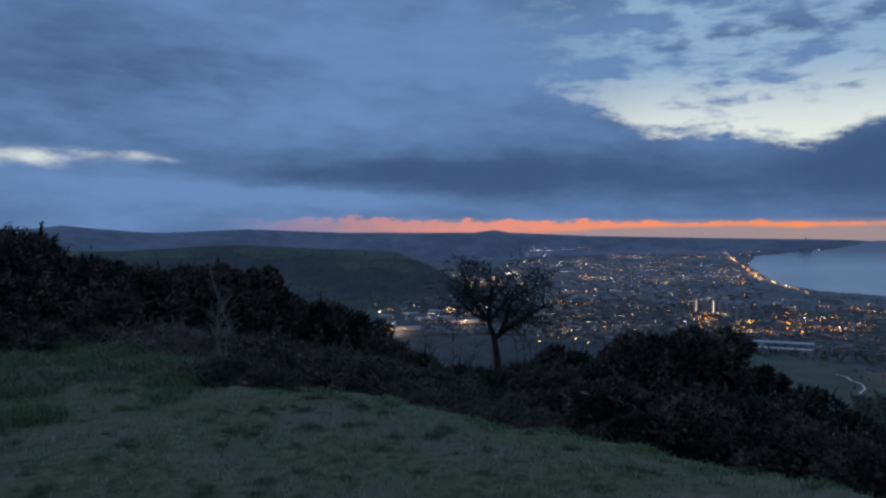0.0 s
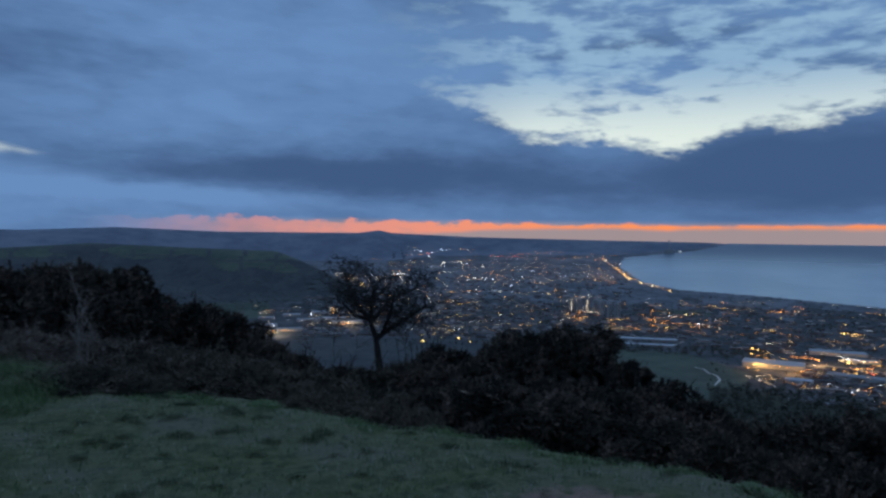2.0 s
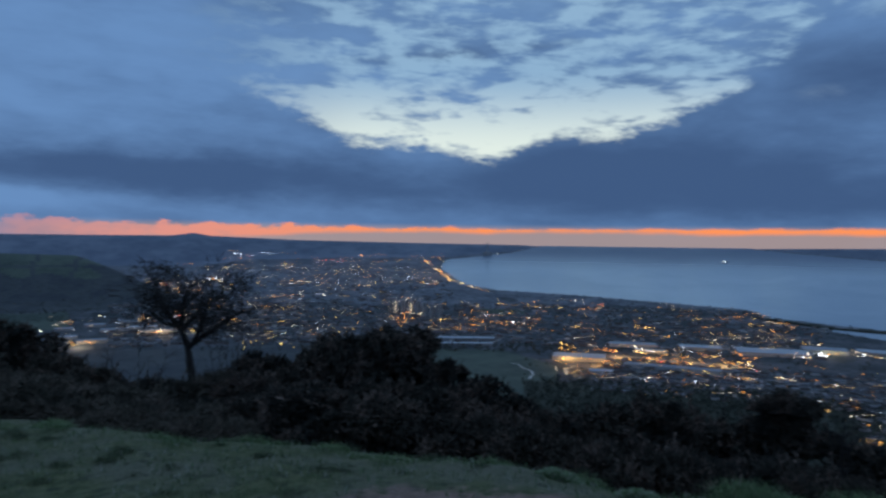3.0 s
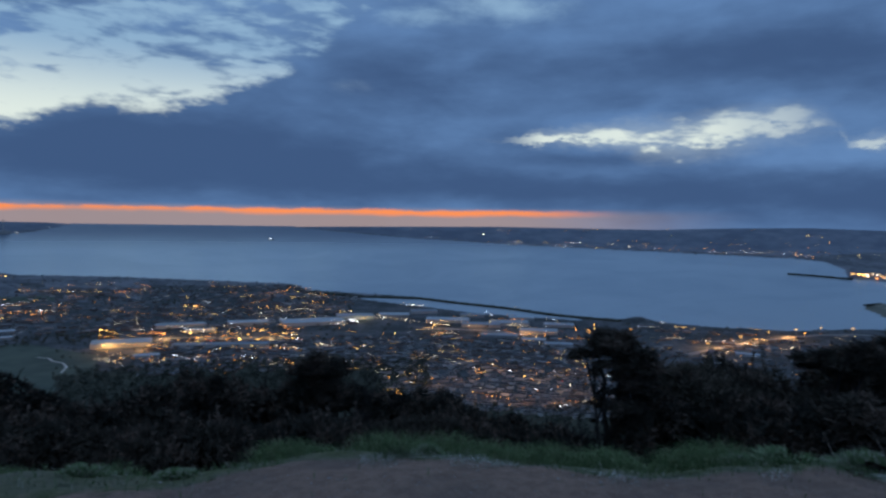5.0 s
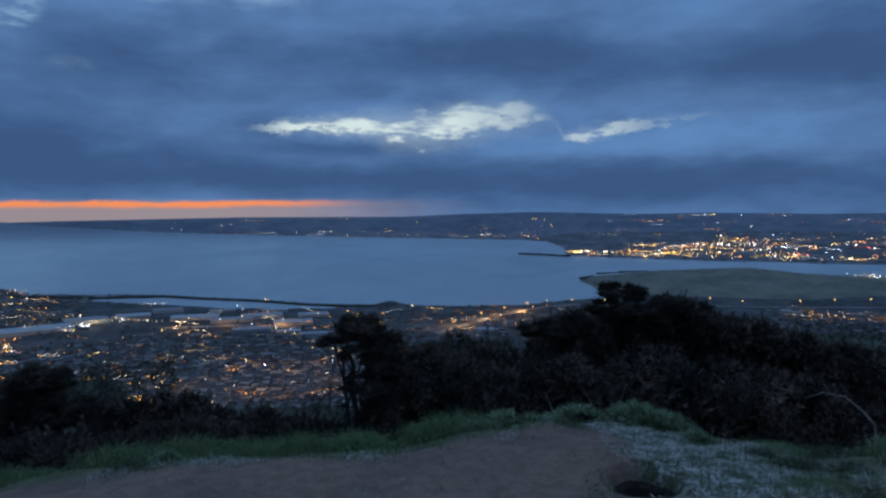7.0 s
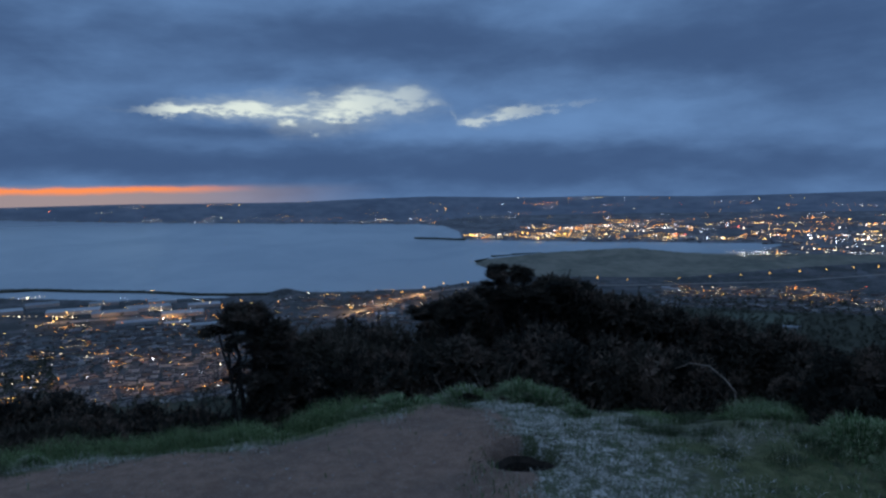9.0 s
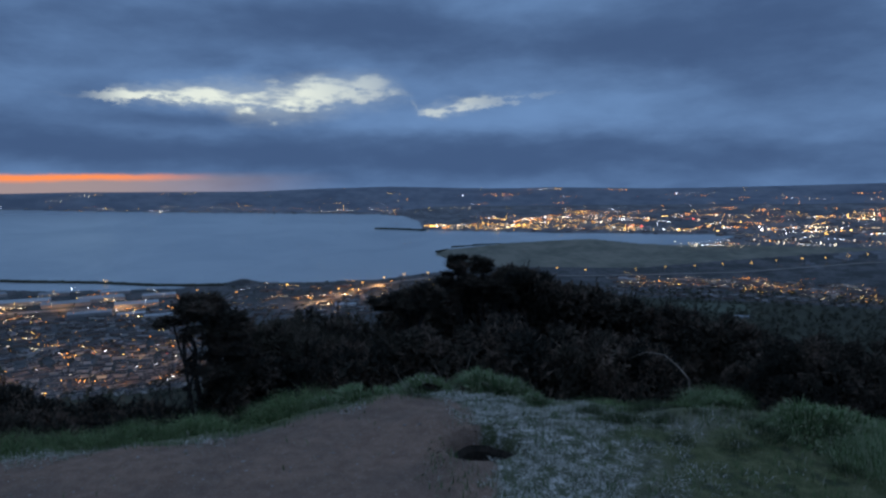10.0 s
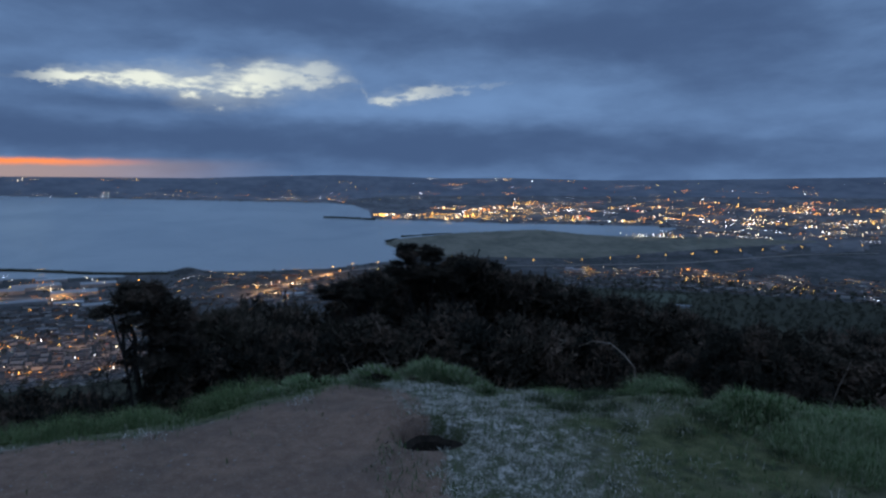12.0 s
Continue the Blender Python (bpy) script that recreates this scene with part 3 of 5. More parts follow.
def road(name, rows, width, label, mat=M_ROAD, lift=1.6):
    """A strip along azimuth, depression, with its width in metres of the place."""
    heap, pts = Heap(), []
    for (a0, d0), (a1, d1) in zip(rows, rows[1:]):
        for i in range(14):
            t = i / 14
            pts.append(spot(a0 + (a1 - a0) * t, d0 + (d1 - d0) * t, lift))
    pts.append(spot(*rows[-1], lift))
    for i, p in enumerate(pts):
        d = pts[min(i + 1, len(pts) - 1)] - pts[max(i - 1, 0)]
        side = Vector((d.y, -d.x, 0)).normalized() * width / 2
        heap.v += [tuple(p - side), tuple(p + side)]
    for i in range(len(pts) - 1):
        heap.f.append((2 * i, 2 * i + 1, 2 * i + 3, 2 * i + 2))
        heap.m.append(0)
    return tagged(new(name, heap.mesh(name, [mat])), label, "road", kind="structure")


road("road_shore", [(84.0, 9.7), (84.9, 9.44), (88, 8.55), (90.7, 7.9), (93.4, 7.4), (96, 7.15), (100, 7.15)], 26, "shore motorway lit orange by lamps")
road("road_motorway", [(100, 7.15), (109, 7.02), (114, 6.82), (119.7, 6.5), (124, 6.0), (128.3, 5.45), (133, 5.1)], 26, "grey motorway along the reclaimed land")
road("road_coast", [(27.6, 1.3), (28.6, 1.75), (29.2, 2.3), (30.0, 2.85), (31.0, 3.4), (33.5, 3.85)], 16, "coast road strung with orange lamps")
road("road_town", [(8, 6.1), (14, 5.3), (21, 4.6), (27, 4.0)], 12, "grey town road")
road("yard_estate", [(42.8, 8.75), (48, 8.85), (53.4, 9.1)], 60, "wide lamplit asphalt yard between sheds")
road("yard_works", [(63.5, 8.25), (68, 8.3), (73.5, 8.75)], 40, "orange lamplit works road")
road("path_field", [(35.0, 9.55), (35.7, 9.65), (36.0, 9.9), (36.6, 10.05), (36.85, 10.35), (36.5, 10.75)], 4.5, "pale winding gravel path over a field", M_PATH)

# ---- lamps of the town ----
lanterns = {}


def lamp(a, dep, slot, size=1.0, high=8.0, where="town"):
    """A lantern on the plain; the sodium glow of a street makes it as wide as it looks from the hill."""
    if in_sea(a, dep):
        return
    d, s = away(dep)
    p = spot(a, dep)
    e = far_angle(a, dep)
    p.z = EYE + d * math.tan(radians(e)) + high * s
    lanterns.setdefault(where, Heap()).gem(p, d * 0.00068 * size, slot, 0.8)


def scatter(count, a0, a1, d0, d1, mix, size=(0.6, 1.2), clump=0.5, where="town", seed=0):
    """Lamps in knots and short rows over a stretch of the plain. mix: weights of the five colours."""
    g = random.Random(seed + 11)
    left = int(count * 2.3)
    clump *= 0.7
    while left > 0:
        a, dep = g.uniform(a0, a1), g.uniform(d0, d1)
        n = min(left, 1 if g.random() > clump else g.randint(3, 9))
        slot = g.choices(range(5), mix)[0]
        da, dd = g.choice((-1, 1)) * g.uniform(0.13, 0.34), g.uniform(-0.05, 0.05) * dep / 6
        for i in range(n):
            k = slot if g.random() < 0.8 else g.choices(range(5), mix)[0]
            lamp(a + da * i + g.uniform(-0.06, 0.06), max(d0 * 0.8, dep + dd * i + g.uniform(-0.012, 0.012) * dep / 5), k, g.uniform(*size), 11, where)
        left -= n


SODIUM, MIXED, PALE, PORT = (5, 3, 1.5, 0.8, 0.1), (3, 2.5, 2.5, 1.6, 0.1), (1.6, 2.0, 3.4, 2.2, 0.1), (2.2, 4, 3.2, 2.2, 0.2)
scatter(300, 9.5, 29, 3.2, 7.6, (3.5, 3, 3, 1.6, 0.1), (0.35, 0.85), 0.4, "west_town", 1)
scatter(210, 10, 29, 1.7, 3.4, MIXED, (0.3, 0.7), 0.6, "west_town", 2)
scatter(60, 12, 30, 0.9, 1.7, (4, 2, 1, 1, 0.3), (0.4, 0.8), 0.7, "west_town", 3)
scatter(45, 6.8, 12.5, 2.6, 4.2, MIXED, (0.5, 1.1), 0.6, "west_town", 4)
scatter(50, -0.8, 9.2, 5.6, 7.3, PALE, (0.5, 1.1), 0.5, "west_estate", 5)
for i in range(22):
    lamp(rng.uniform(0.2, 3.8), rng.uniform(7.35, 7.75), rng.choice((1, 1, 2, 0)), rng.uniform(0.8, 1.5), 7, "west_estate")
for i in range(14):
    lamp(rng.uniform(5.5, 9.2), 7.0 + rng.uniform(-0.08, 0.08), rng.choice((1, 2, 0)), rng.uniform(0.7, 1.3), 7, "west_estate")
for i in range(12):
    lamp(rng.uniform(13, 17.5), rng.uniform(7.7, 8.6), 1, rng.uniform(0.8, 1.4), 7, "west_town")
for i in range(70):
    t = rng.random()
    lamp(float(np.interp(t, [0, .3, .6, 1], [27.9, 29.0, 30.0, 33.2])) + rng.uniform(-0.12, 0.12), float(np.interp(t, [0, .3, .6, 1], [1.35, 2.15, 2.95, 3.85])) + rng.uniform(-0.03, 0.08), rng.choice((0, 1, 1, 2)), rng.uniform(0.6, 1.1), 8, "coast")
for i in range(9):
    lamp(rng.uniform(33.5, 36.2), rng.uniform(0.35, 0.8), rng.choice((2, 3, 3, 1)), rng.uniform(0.5, 1.0), 5, "coast")
scatter(160, 30.5, 58, 4.9, 7.2, SODIUM, (0.5, 1.05), 0.65, "north_town", 6)
scatter(40, 31, 58, 4.3, 5.2, MIXED, (0.45, 0.8), 0.4, "north_town", 7)
scatter(45, 24.5, 36, 5.6, 7.2, SODIUM, (0.6, 1.2), 0.7, "north_town", 8)
scatter(85, 38.6, 53.5, 8.4, 9.4, (2.5, 9, 1.2, 0.2, 0.1), (0.8, 1.8), 0.7, "estate", 9)
scatter(60, 38, 54, 9.4, 10.9, MIXED, (0.5, 1.1), 0.5, "estate", 10)
scatter(40, 41, 56, 7.2, 8.4, PALE, (0.5, 1.1), 0.5, "estate", 11)
scatter(60, 54, 76, 6.4, 8.7, (2, 4, 4, 3, 0), (0.5, 1.2), 0.5, "estate", 12)
scatter(14, 56, 61, 7.2, 8.0, (0, 2, 5, 4, 0), (0.9, 1.8), 0.8, "estate", 29)
scatter(45, 63, 78, 7.7, 8.9, (7, 4, 2, 0.8, 0), (0.5, 1.2), 0.6, "estate", 13)
scatter(180, 45, 79, 8.8, 12.0, (5, 4, 3, 2, 0), (0.5, 1.1), 0.25, "housing", 14)
scatter(62, 60, 79, 11.4, 14.7, (8, 4, 2.5, 2, 0.5), (0.6, 1.35), 0.2, "housing", 15)
scatter(75, 80, 97, 7.4, 9.8, (4, 4, 3, 1.5, 0), (0.5, 1.0), 0.4, "shore_road", 16)
scatter(20, 84, 102, 9.8, 13, (2, 4, 3, 1.5, 0), (0.5, 0.9), 0.1, "shore_road", 17)
scatter(90, 68, 96, 0.9, 1.95, MIXED, (0.3, 0.65), 0.45, "far_coast", 18)
scatter(28, 79, 96, 1.4, 1.98, (2, 2, 4, 3, 0), (0.4, 0.75), 0.5, "far_coast", 19)
scatter(30, 62, 100, 0.2, 1.2, MIXED, (0.35, 0.7), 0.3, "far_coast", 20)
scatter(70, 95.4, 104, 2.9, 3.25, (1, 6, 3, 0.4, 0), (0.7, 1.4), 0.9, "port", 21)
scatter(420, 101, 134, 2.2, 3.5, PORT, (0.4, 1.35), 0.8, "port", 22)
scatter(130, 113, 134, 3.2, 4.5, PALE, (0.5, 1.15), 0.8, "port", 23)
scatter(120, 104, 135, 1.7, 2.3, (5, 4, 2, 1, 0.1), (0.5, 1.1), 1.2, "port", 24)
scatter(110, 98, 136, 0.3, 1.7, (4, 2, 2, 2, 0.4), (0.4, 0.85), 0.6, "port", 25)
scatter(34, 116.3, 119.6, 4.42, 4.62, (0, 1, 4, 4, 0), (0.5, 0.8), 0.9, "port", 26)
scatter(60, 111.5, 119, 7.15, 7.8, (5, 3, 4, 2, 0.1), (0.35, 0.8), 0.6, "south_housing", 27)
scatter(135, 119.5, 136, 7.1, 8.5, (6, 4, 3, 1.5, 0.1), (0.35, 0.85), 0.6, "south_housing", 28)
LAMP_LABELS = {
    "west_town": "scattered white and orange lights of a valley town", "west_estate": "bright yard lights of a trading estate", "coast": "orange lamps strung along a coast road",
    "north_town": "orange street lights among dark trees", "estate": "yellow yard lights round pale sheds", "housing": "small orange street lights among terraces", "shore_road": "orange lamps beside the shore motorway",
    "far_coast": "tiny lights along the opposite shore", "port": "dense white and amber lights of a harbour city", "south_housing": "orange street lights of a low suburb",
}
for where, heap in lanterns.items():
    tagged(new(where + "_lights", heap.mesh(where + "_lights", M_LAMPS)), LAMP_LABELS[where], "lights", kind="stuff")


def motorway_lamp():
    """A tall mast with its lantern, 20 m, drawn to the size of its distance later."""
    base = new("street_lamp")
    h = Heap()
    h.tube([(0, 0, 0), (0, 0, 10), (0, 0, 19.5)], [0.35, 0.28, 0.2], 6)
    part("pole", h.mesh("pole", [M_CONCRETE]), base)
    h = Heap()
    h.tube([(0, 0, 19.5), (0.9, 0, 20.0), (1.8, 0, 20.0)], [0.14, 0.12, 0.1], 5)
    arm = part("arm", h.mesh("arm", [M_CONCRETE]), base)
    h = Heap()
    h.gem((1.8, 0, 19.6), 3.0, 1, 0.7)
    part("lantern", h.mesh("lantern", M_LAMPS), arm, "glowing amber lantern")
    return tagged(base, "tall grey motorway lamp with a glowing amber lantern", "street lamp", "motorway lamps")


first = motorway_lamp()
MASTS = [(106.1, 6.85), (108.4, 7.0), (112.3, 6.85), (114.5, 6.66), (116.7, 6.5), (118.7, 6.3), (120.7, 6.12), (122.4, 5.92), (124.1, 5.7), (125.6, 5.6), (127.0, 5.4), (128.2, 5.26), (130, 5.1), (132, 4.95),
         (86.0, 9.1), (88.3, 8.4), (90.2, 7.9), (92.0, 7.55), (93.6, 7.3), (95.6, 7.2), (98.2, 7.2)]
for i, (a, dep) in enumerate(MASTS):
    m = Matrix.Translation(spot(a, dep, 0.6))
    if i == 0:
        first.matrix_basis = m
    else:
        copy_thing(first, m)

# yard and street light that spills on ground and roofs
for a, dep, watts, colour in ((39.6, 9.25, 30000, (1, 0.5, 0.13)), (41.8, 9.5, 30000, (1, 0.5, 0.13)), (43.6, 8.75, 40000, (1, 0.52, 0.14)), (46.0, 8.8, 40000, (1, 0.52, 0.14)), (48.6, 8.85, 40000, (1, 0.55, 0.16)),
                              (51.6, 9.0, 40000, (1, 0.6, 0.2)), (58.5, 7.6, 30000, (1, 0.85, 0.5)), (64.6, 8.2, 34000, (1, 0.5, 0.15)), (68.0, 8.3, 34000, (1, 0.5, 0.15)), (72.0, 8.6, 34000, (1, 0.5, 0.15)),
                              (2.0, 7.75, 26000, (1, 0.75, 0.45)), (7.5, 7.1, 24000, (1, 0.7, 0.4)), (86.4, 8.95, 50000, (1, 0.5, 0.16)), (88.8, 8.35, 50000, (1, 0.5, 0.16)), (91.5, 7.75, 50000, (1, 0.5, 0.16)), (76.0, 13.3, 9000, (1, 0.5, 0.16)),
                              (70.0, 13.6, 9000, (1, 0.5, 0.16)), (73.0, 12.4, 9000, (1, 0.5, 0.16)), (67.0, 12.6, 7000, (1, 0.48, 0.2)), (75.2, 14.2, 8000, (1, 0.48, 0.2)), (72.0, 14.3, 8000, (1, 0.48, 0.2)), (77.6, 13.9, 8000, (1, 0.5, 0.2)), (68.4, 14.2, 7000, (1, 0.55, 0.3)), (64.5, 13.2, 7000, (1, 0.5, 0.2)), (75.0, 11.8, 7000, (1, 0.55, 0.3)), (70.6, 11.7, 7000, (1, 0.5, 0.2)), (29.6, 2.55, 20000, (1, 0.55, 0.2))):
    data = bpy.data.lights.new("yard_light", "POINT")
    data.energy, data.color, data.shadow_soft_size = watts * (3.4 if 37 < a < 53 and dep < 10 else 1.3 if 53 < a < 74 and dep < 10 else 1.6 if dep > 10 else 4), colour, 1.5
    tagged(new("yard_light", data), "flood of lamp light over a yard", "light").location = spot(a, dep, 22)

# ---- houses ----


def terrace_mesh(length, depth, high):
    """Walls with a pitched slate roof and chimney stacks, for a short row of houses."""
    walls, roof, stacks = Heap(), Heap(), Heap()
    walls.box((0, 0, 0), length, depth, -1.5, high)
    roof.gable((0, 0, 0), length, depth, high, high + 2.6)
    for i in range(int(length // 8) + 1):
        stacks.box((-length / 2 + 1 + i * (length - 2) / max(1, length // 8), 0, 0), 0.9, 0.7, high + 2.0, high + 3.8)
    return walls.mesh("wall", [M_BRICK]), roof.mesh("roof", [M_SLATE]), stacks.mesh("chimney", [M_BRICK])


KITS = [terrace_mesh(12, 8, 5.4), terrace_mesh(26, 8, 5.4), terrace_mesh(40, 8, 5.6), terrace_mesh(18, 9, 5.2)]


def terrace(kit, a, dep, turn):
    base = empty_at("terrace", spot(a, dep, 0.6), turn)
    part("wall", kit[0], base)
    roof = part("roof", kit[1], base)
    part("chimney", kit[2], roof, "brick chimney stacks")["kind"] = "stuff"
    return tagged(base, "slate-roofed row of terraced houses on a lamplit street", "house", "terraces under the hill")


g = random.Random(3)
for i in range(19):
    dep = 11.4 + i * 0.185
    turn = 0.0
    a = 60.5 + g.uniform(0, 1)
    while a < 79:
        terrace(g.choice(KITS[:2] + KITS[3:]), a, dep + (a - 70) * 0.035 + g.uniform(-0.03, 0.03), -radians(a) + 0.35 * math.sin(a * 0.3 + i * 0.25) + g.gauss(0, 0.06) + (1.57 if g.random() < 0.12 else 0))
        a += g.uniform(0.9, 1.9)


def town(name, count, a0, a1, d0, d1, label, seed, long=(9, 34)):
    """Many small roofs, joined; rows follow the streets."""
    h, g = Heap(), random.Random(seed)
    for _ in range(count):
        a, dep = g.uniform(a0, a1), g.uniform(d0, d1)
        if in_sea(a, dep) or in_sea(a, dep - 0.08) or far_angle(a, dep) > -dep + 0.02:
            continue
        p, s = spot(a, dep, 0.5), away(dep)[1]
        turn = -radians(a) + 0.5 * math.sin(a * 0.8 + dep * 2.0) + (1.57 if g.random() < 0.25 else 0)
        n = g.uniform(*long) * s
        h.box(p, n, 8 * s, -1, 5.2 * s, turn, 0)
        h.gable(p, n, 8 * s, 5.2 * s, 7.6 * s, turn, 1)
    tagged(new(name, h.mesh(name, [M_WALL, M_ROOF])), label, "houses", kind="stuff")


town("west_houses", 1700, 4, 30, 1.8, 8.0, "dense grey roofs of a valley town", 21)
town("north_houses", 700, 29, 58, 4.8, 8.0, "grey roofs among dark trees", 22)
town("middle_houses", 900, 42, 80, 8.9, 11.5, "dim roofs of crowded terraces", 23)
town("shore_houses", 160, 78, 95, 7.7, 10, "low roofs beside the shore road", 24)
town("south_houses", 420, 110, 136, 7.1, 8.6, "low suburban roofs under street lights", 25)
town("port_buildings", 420, 98, 136, 1.8, 4.2, "dark sheds and blocks of a harbour city", 26, (20, 80))
town("far_coast_houses", 300, 68, 96, 1.0, 1.9, "tiny pale houses on the opposite shore", 27, (9, 40))


def warehouse(a, dep, length, depth, high, turn=0.0):
    """A long shed: walls, a low pitched metal roof, roof lights."""
    s = away(dep)[1]
    base = empty_at("warehouse", spot(a, dep, 0.5), -radians(a) + turn)
    h = Heap()
    h.box((0, 0, 0), length * s, depth * s, -3, high * s)
    part("wall", h.mesh("wall", [M_SHEDWALL]), base)
    h = Heap()
    h.gable((0, 0, 0), length * s, depth * s, high * s, (high + 3) * s)
    part("roof", h.mesh("roof", [M_SHED]), base)
    return tagged(base, "long pale metal-roofed warehouse in a lit yard", "warehouse", "estate sheds")


for row in ((40.5, 9.0, 150, 80, 11, -0.05), (47.6, 9.45, 250, 42, 9, -0.14), (44.6, 7.8, 150, 60, 9, 0.08), (49.6, 7.75, 130, 70, 9, 0.05), (42.2, 10.0, 60, 30, 7), (30.6, 7.75, 260, 40, 9, 0.05), (31.0, 8.15, 200, 24, 7, 0.05), (46, 8.25, 90, 30, 8)):
    warehouse(*row)
for row in ((54.6, 7.75, 210, 110, 9, 0.18), (58.0, 7.35, 130, 90, 10, 0.1), (61.2, 7.25, 110, 80, 9), (63.6, 6.95, 100, 70, 9, 0.1), (65.6, 7.6, 150, 80, 9, -0.1), (68.3, 7.95, 130, 70, 9), (70.6, 7.75, 130, 80, 9, 0.1),
            (73.0, 8.35, 120, 70, 9), (74.6, 7.8, 100, 60, 8), (69.8, 8.8, 110, 50, 8), (74.6, 9.4, 80, 40, 9), (72.6, 9.1, 70, 36, 8), (67.6, 7.2, 90, 50, 8), (71.6, 7.35, 90, 50, 8)):
    warehouse(*row)
for row in ((1.2, 7.1, 60, 40, 8), (2.8, 7.45, 90, 45, 9, 0.1), (4.3, 6.7, 90, 40, 8), (6.2, 6.6, 110, 45, 9), (7.4, 6.9, 120, 40, 9), (5.3, 6.1, 80, 40, 8), (8.4, 6.3, 70, 40, 8), (3.0, 6.3, 70, 36, 8), (1.0, 6.5, 60, 30, 7),
            (88.8, 9.3, 60, 30, 7), (111.3, 7.4, 30, 16, 12), (112, 7.45, 34, 16, 10), (120.2, 9.9, 40, 14, 5)):
    warehouse(*row)


def tower_block(a, dep, lit):
    s = away(dep)[1]
    base = empty_at("tower_block", spot(a, dep, 0.5), -radians(a) + 0.5)
    h = Heap()
    h.box((0, 0, 0), 19 * s, 19 * s, -2, 58 * s)
    wall = part("wall", h.mesh("wall", [M_CONCRETE]), base)
    h = Heap()
    h.box((0, 0, 0), 8 * s, 8 * s, 58 * s, 63 * s)
    part("roof", h.mesh("roof", [M_CONCRETE]), base)
    h = Heap()
    for k in range(17):
        for x in (-7, -3.5, 3.5, 7):
            h.box((x * s, -9.5 * s, 0), 2.2 * s, 0.3 * s, (3 + 3.2 * k) * s, (4.6 + 3.2 * k) * s, 0, 0)
    part("windows", h.mesh("windows", [M_ROOF]), wall, "rows of dark windows")["kind"] = "stuff"
    if lit:
        h = Heap()
        h.box((-8.2 * s, -9.9 * s, 0), 1.5 * s, 0.6 * s, 2 * s, 56 * s, 0, 2)
        part("stair_light", h.mesh("stair_light", M_LAMPS), wall, "lit stairwell strip")
    return tagged(base, "pale concrete tower block above the town roofs", "tower block", "tower blocks")


for a, dep, lit in ((25.6, 5.6, True), (26.2, 5.62, False), (26.85, 5.66, True), (27.4, 5.7, False), (27.95, 5.78, False), (28.6, 5.95, False), (29.15, 6.02, False)):
    tower_block(a, dep, lit)


def chimney_stack():
    base = empty_at("chimney_stack", spot(33.0, 0.85, 0))
    h = Heap()
    h.tube([(0, 0, -10), (0, 0, 80)], [5, 3.5], 8)
    part("shaft", h.mesh("shaft", [M_CONCRETE]), base)
    h = Heap()
    h.box((0, 0, 0), 60, 20, -8, 22)
    part("hall", h.mesh("hall", [M_CONCRETE]), base)
    tagged(base, "tall grey power station chimney on a headland", "chimney")


chimney_stack()


def ferry():
    p = spot(51.3, 1.1, 0)
    base = empty_at("ferry", p, -radians(51.3))
    h = Heap()
    h.v = [(-26, -5, 0), (22, -5, 0), (30, 0, 0), (22, 5, 0), (-26, 5, 0), (-27, -5.5, 6), (23, -5.5, 6), (33, 0, 7), (23, 5.5, 6), (-27, 5.5, 6)]
    h.f = [(0, 1, 6, 5), (1, 2, 7, 6), (2, 3, 8, 7), (3, 4, 9, 8), (4, 0, 5, 9), (5, 6, 7, 8, 9)]
    h.m = [0] * 6
    part("hull", h.mesh("hull", [M_SHEDWALL]), base)
    h = Heap()
    h.box((-4, 0, 0), 36, 9, 6, 13)
    deckhouse = part("deckhouse", h.mesh("deckhouse", [M_CONCRETE]), base)
    h = Heap()
    h.tube([(-14, 0, 13), (-15, 0, 18)], [2, 1.8], 8)
    part("funnel", h.mesh("funnel", [M_SHEDWALL]), base)
    h = Heap()
    for x in range(-20, 14, 6):
        h.gem((x, -5, 9), 2.0, 3)
    part("deck_lights", h.mesh("deck_lights", M_LAMPS), deckhouse, "row of white deck lights")
    base.scale = (0.6, 0.6, 0.6)
    tagged(base, "small lit ferry far out on the water", "ship")


ferry()


def breakwater():
    h = Heap()
    pts = [(91.4, 3.07), (92.2, 3.1), (93.2, 3.14), (94.2, 3.2), (95.4, 3.28)]
    for (a0, d0), (a1, d1) in zip(pts, pts[1:]):
        p, q = spot(a0, d0), spot(a1, d1)
        d = q - p
        h.box((p + q) / 2, d.length + 6, 26, -2, 5, math.atan2(d.y, d.x))
    tagged(new("breakwater", h.mesh("breakwater", [M_SLOPE])), "low dark breakwater at the harbour mouth", "breakwater", kind="structure")
    h = Heap()
    pts = [(96.3, 5.15), (97.6, 4.68), (99.3, 4.55), (101.6, 4.4)]
    for (a0, d0), (a1, d1) in zip(pts, pts[1:]):
        p, q = spot(a0, d0), spot(a1, d1)
        d = q - p
        h.box((p + q) / 2, d.length + 4, 12, -2, 3, math.atan2(d.y, d.x))
    tagged(new("sea_bank", h.mesh("sea_bank", [M_SLOPE])), "low stone bank round the reclaimed land", "bank", kind="structure")


breakwater()


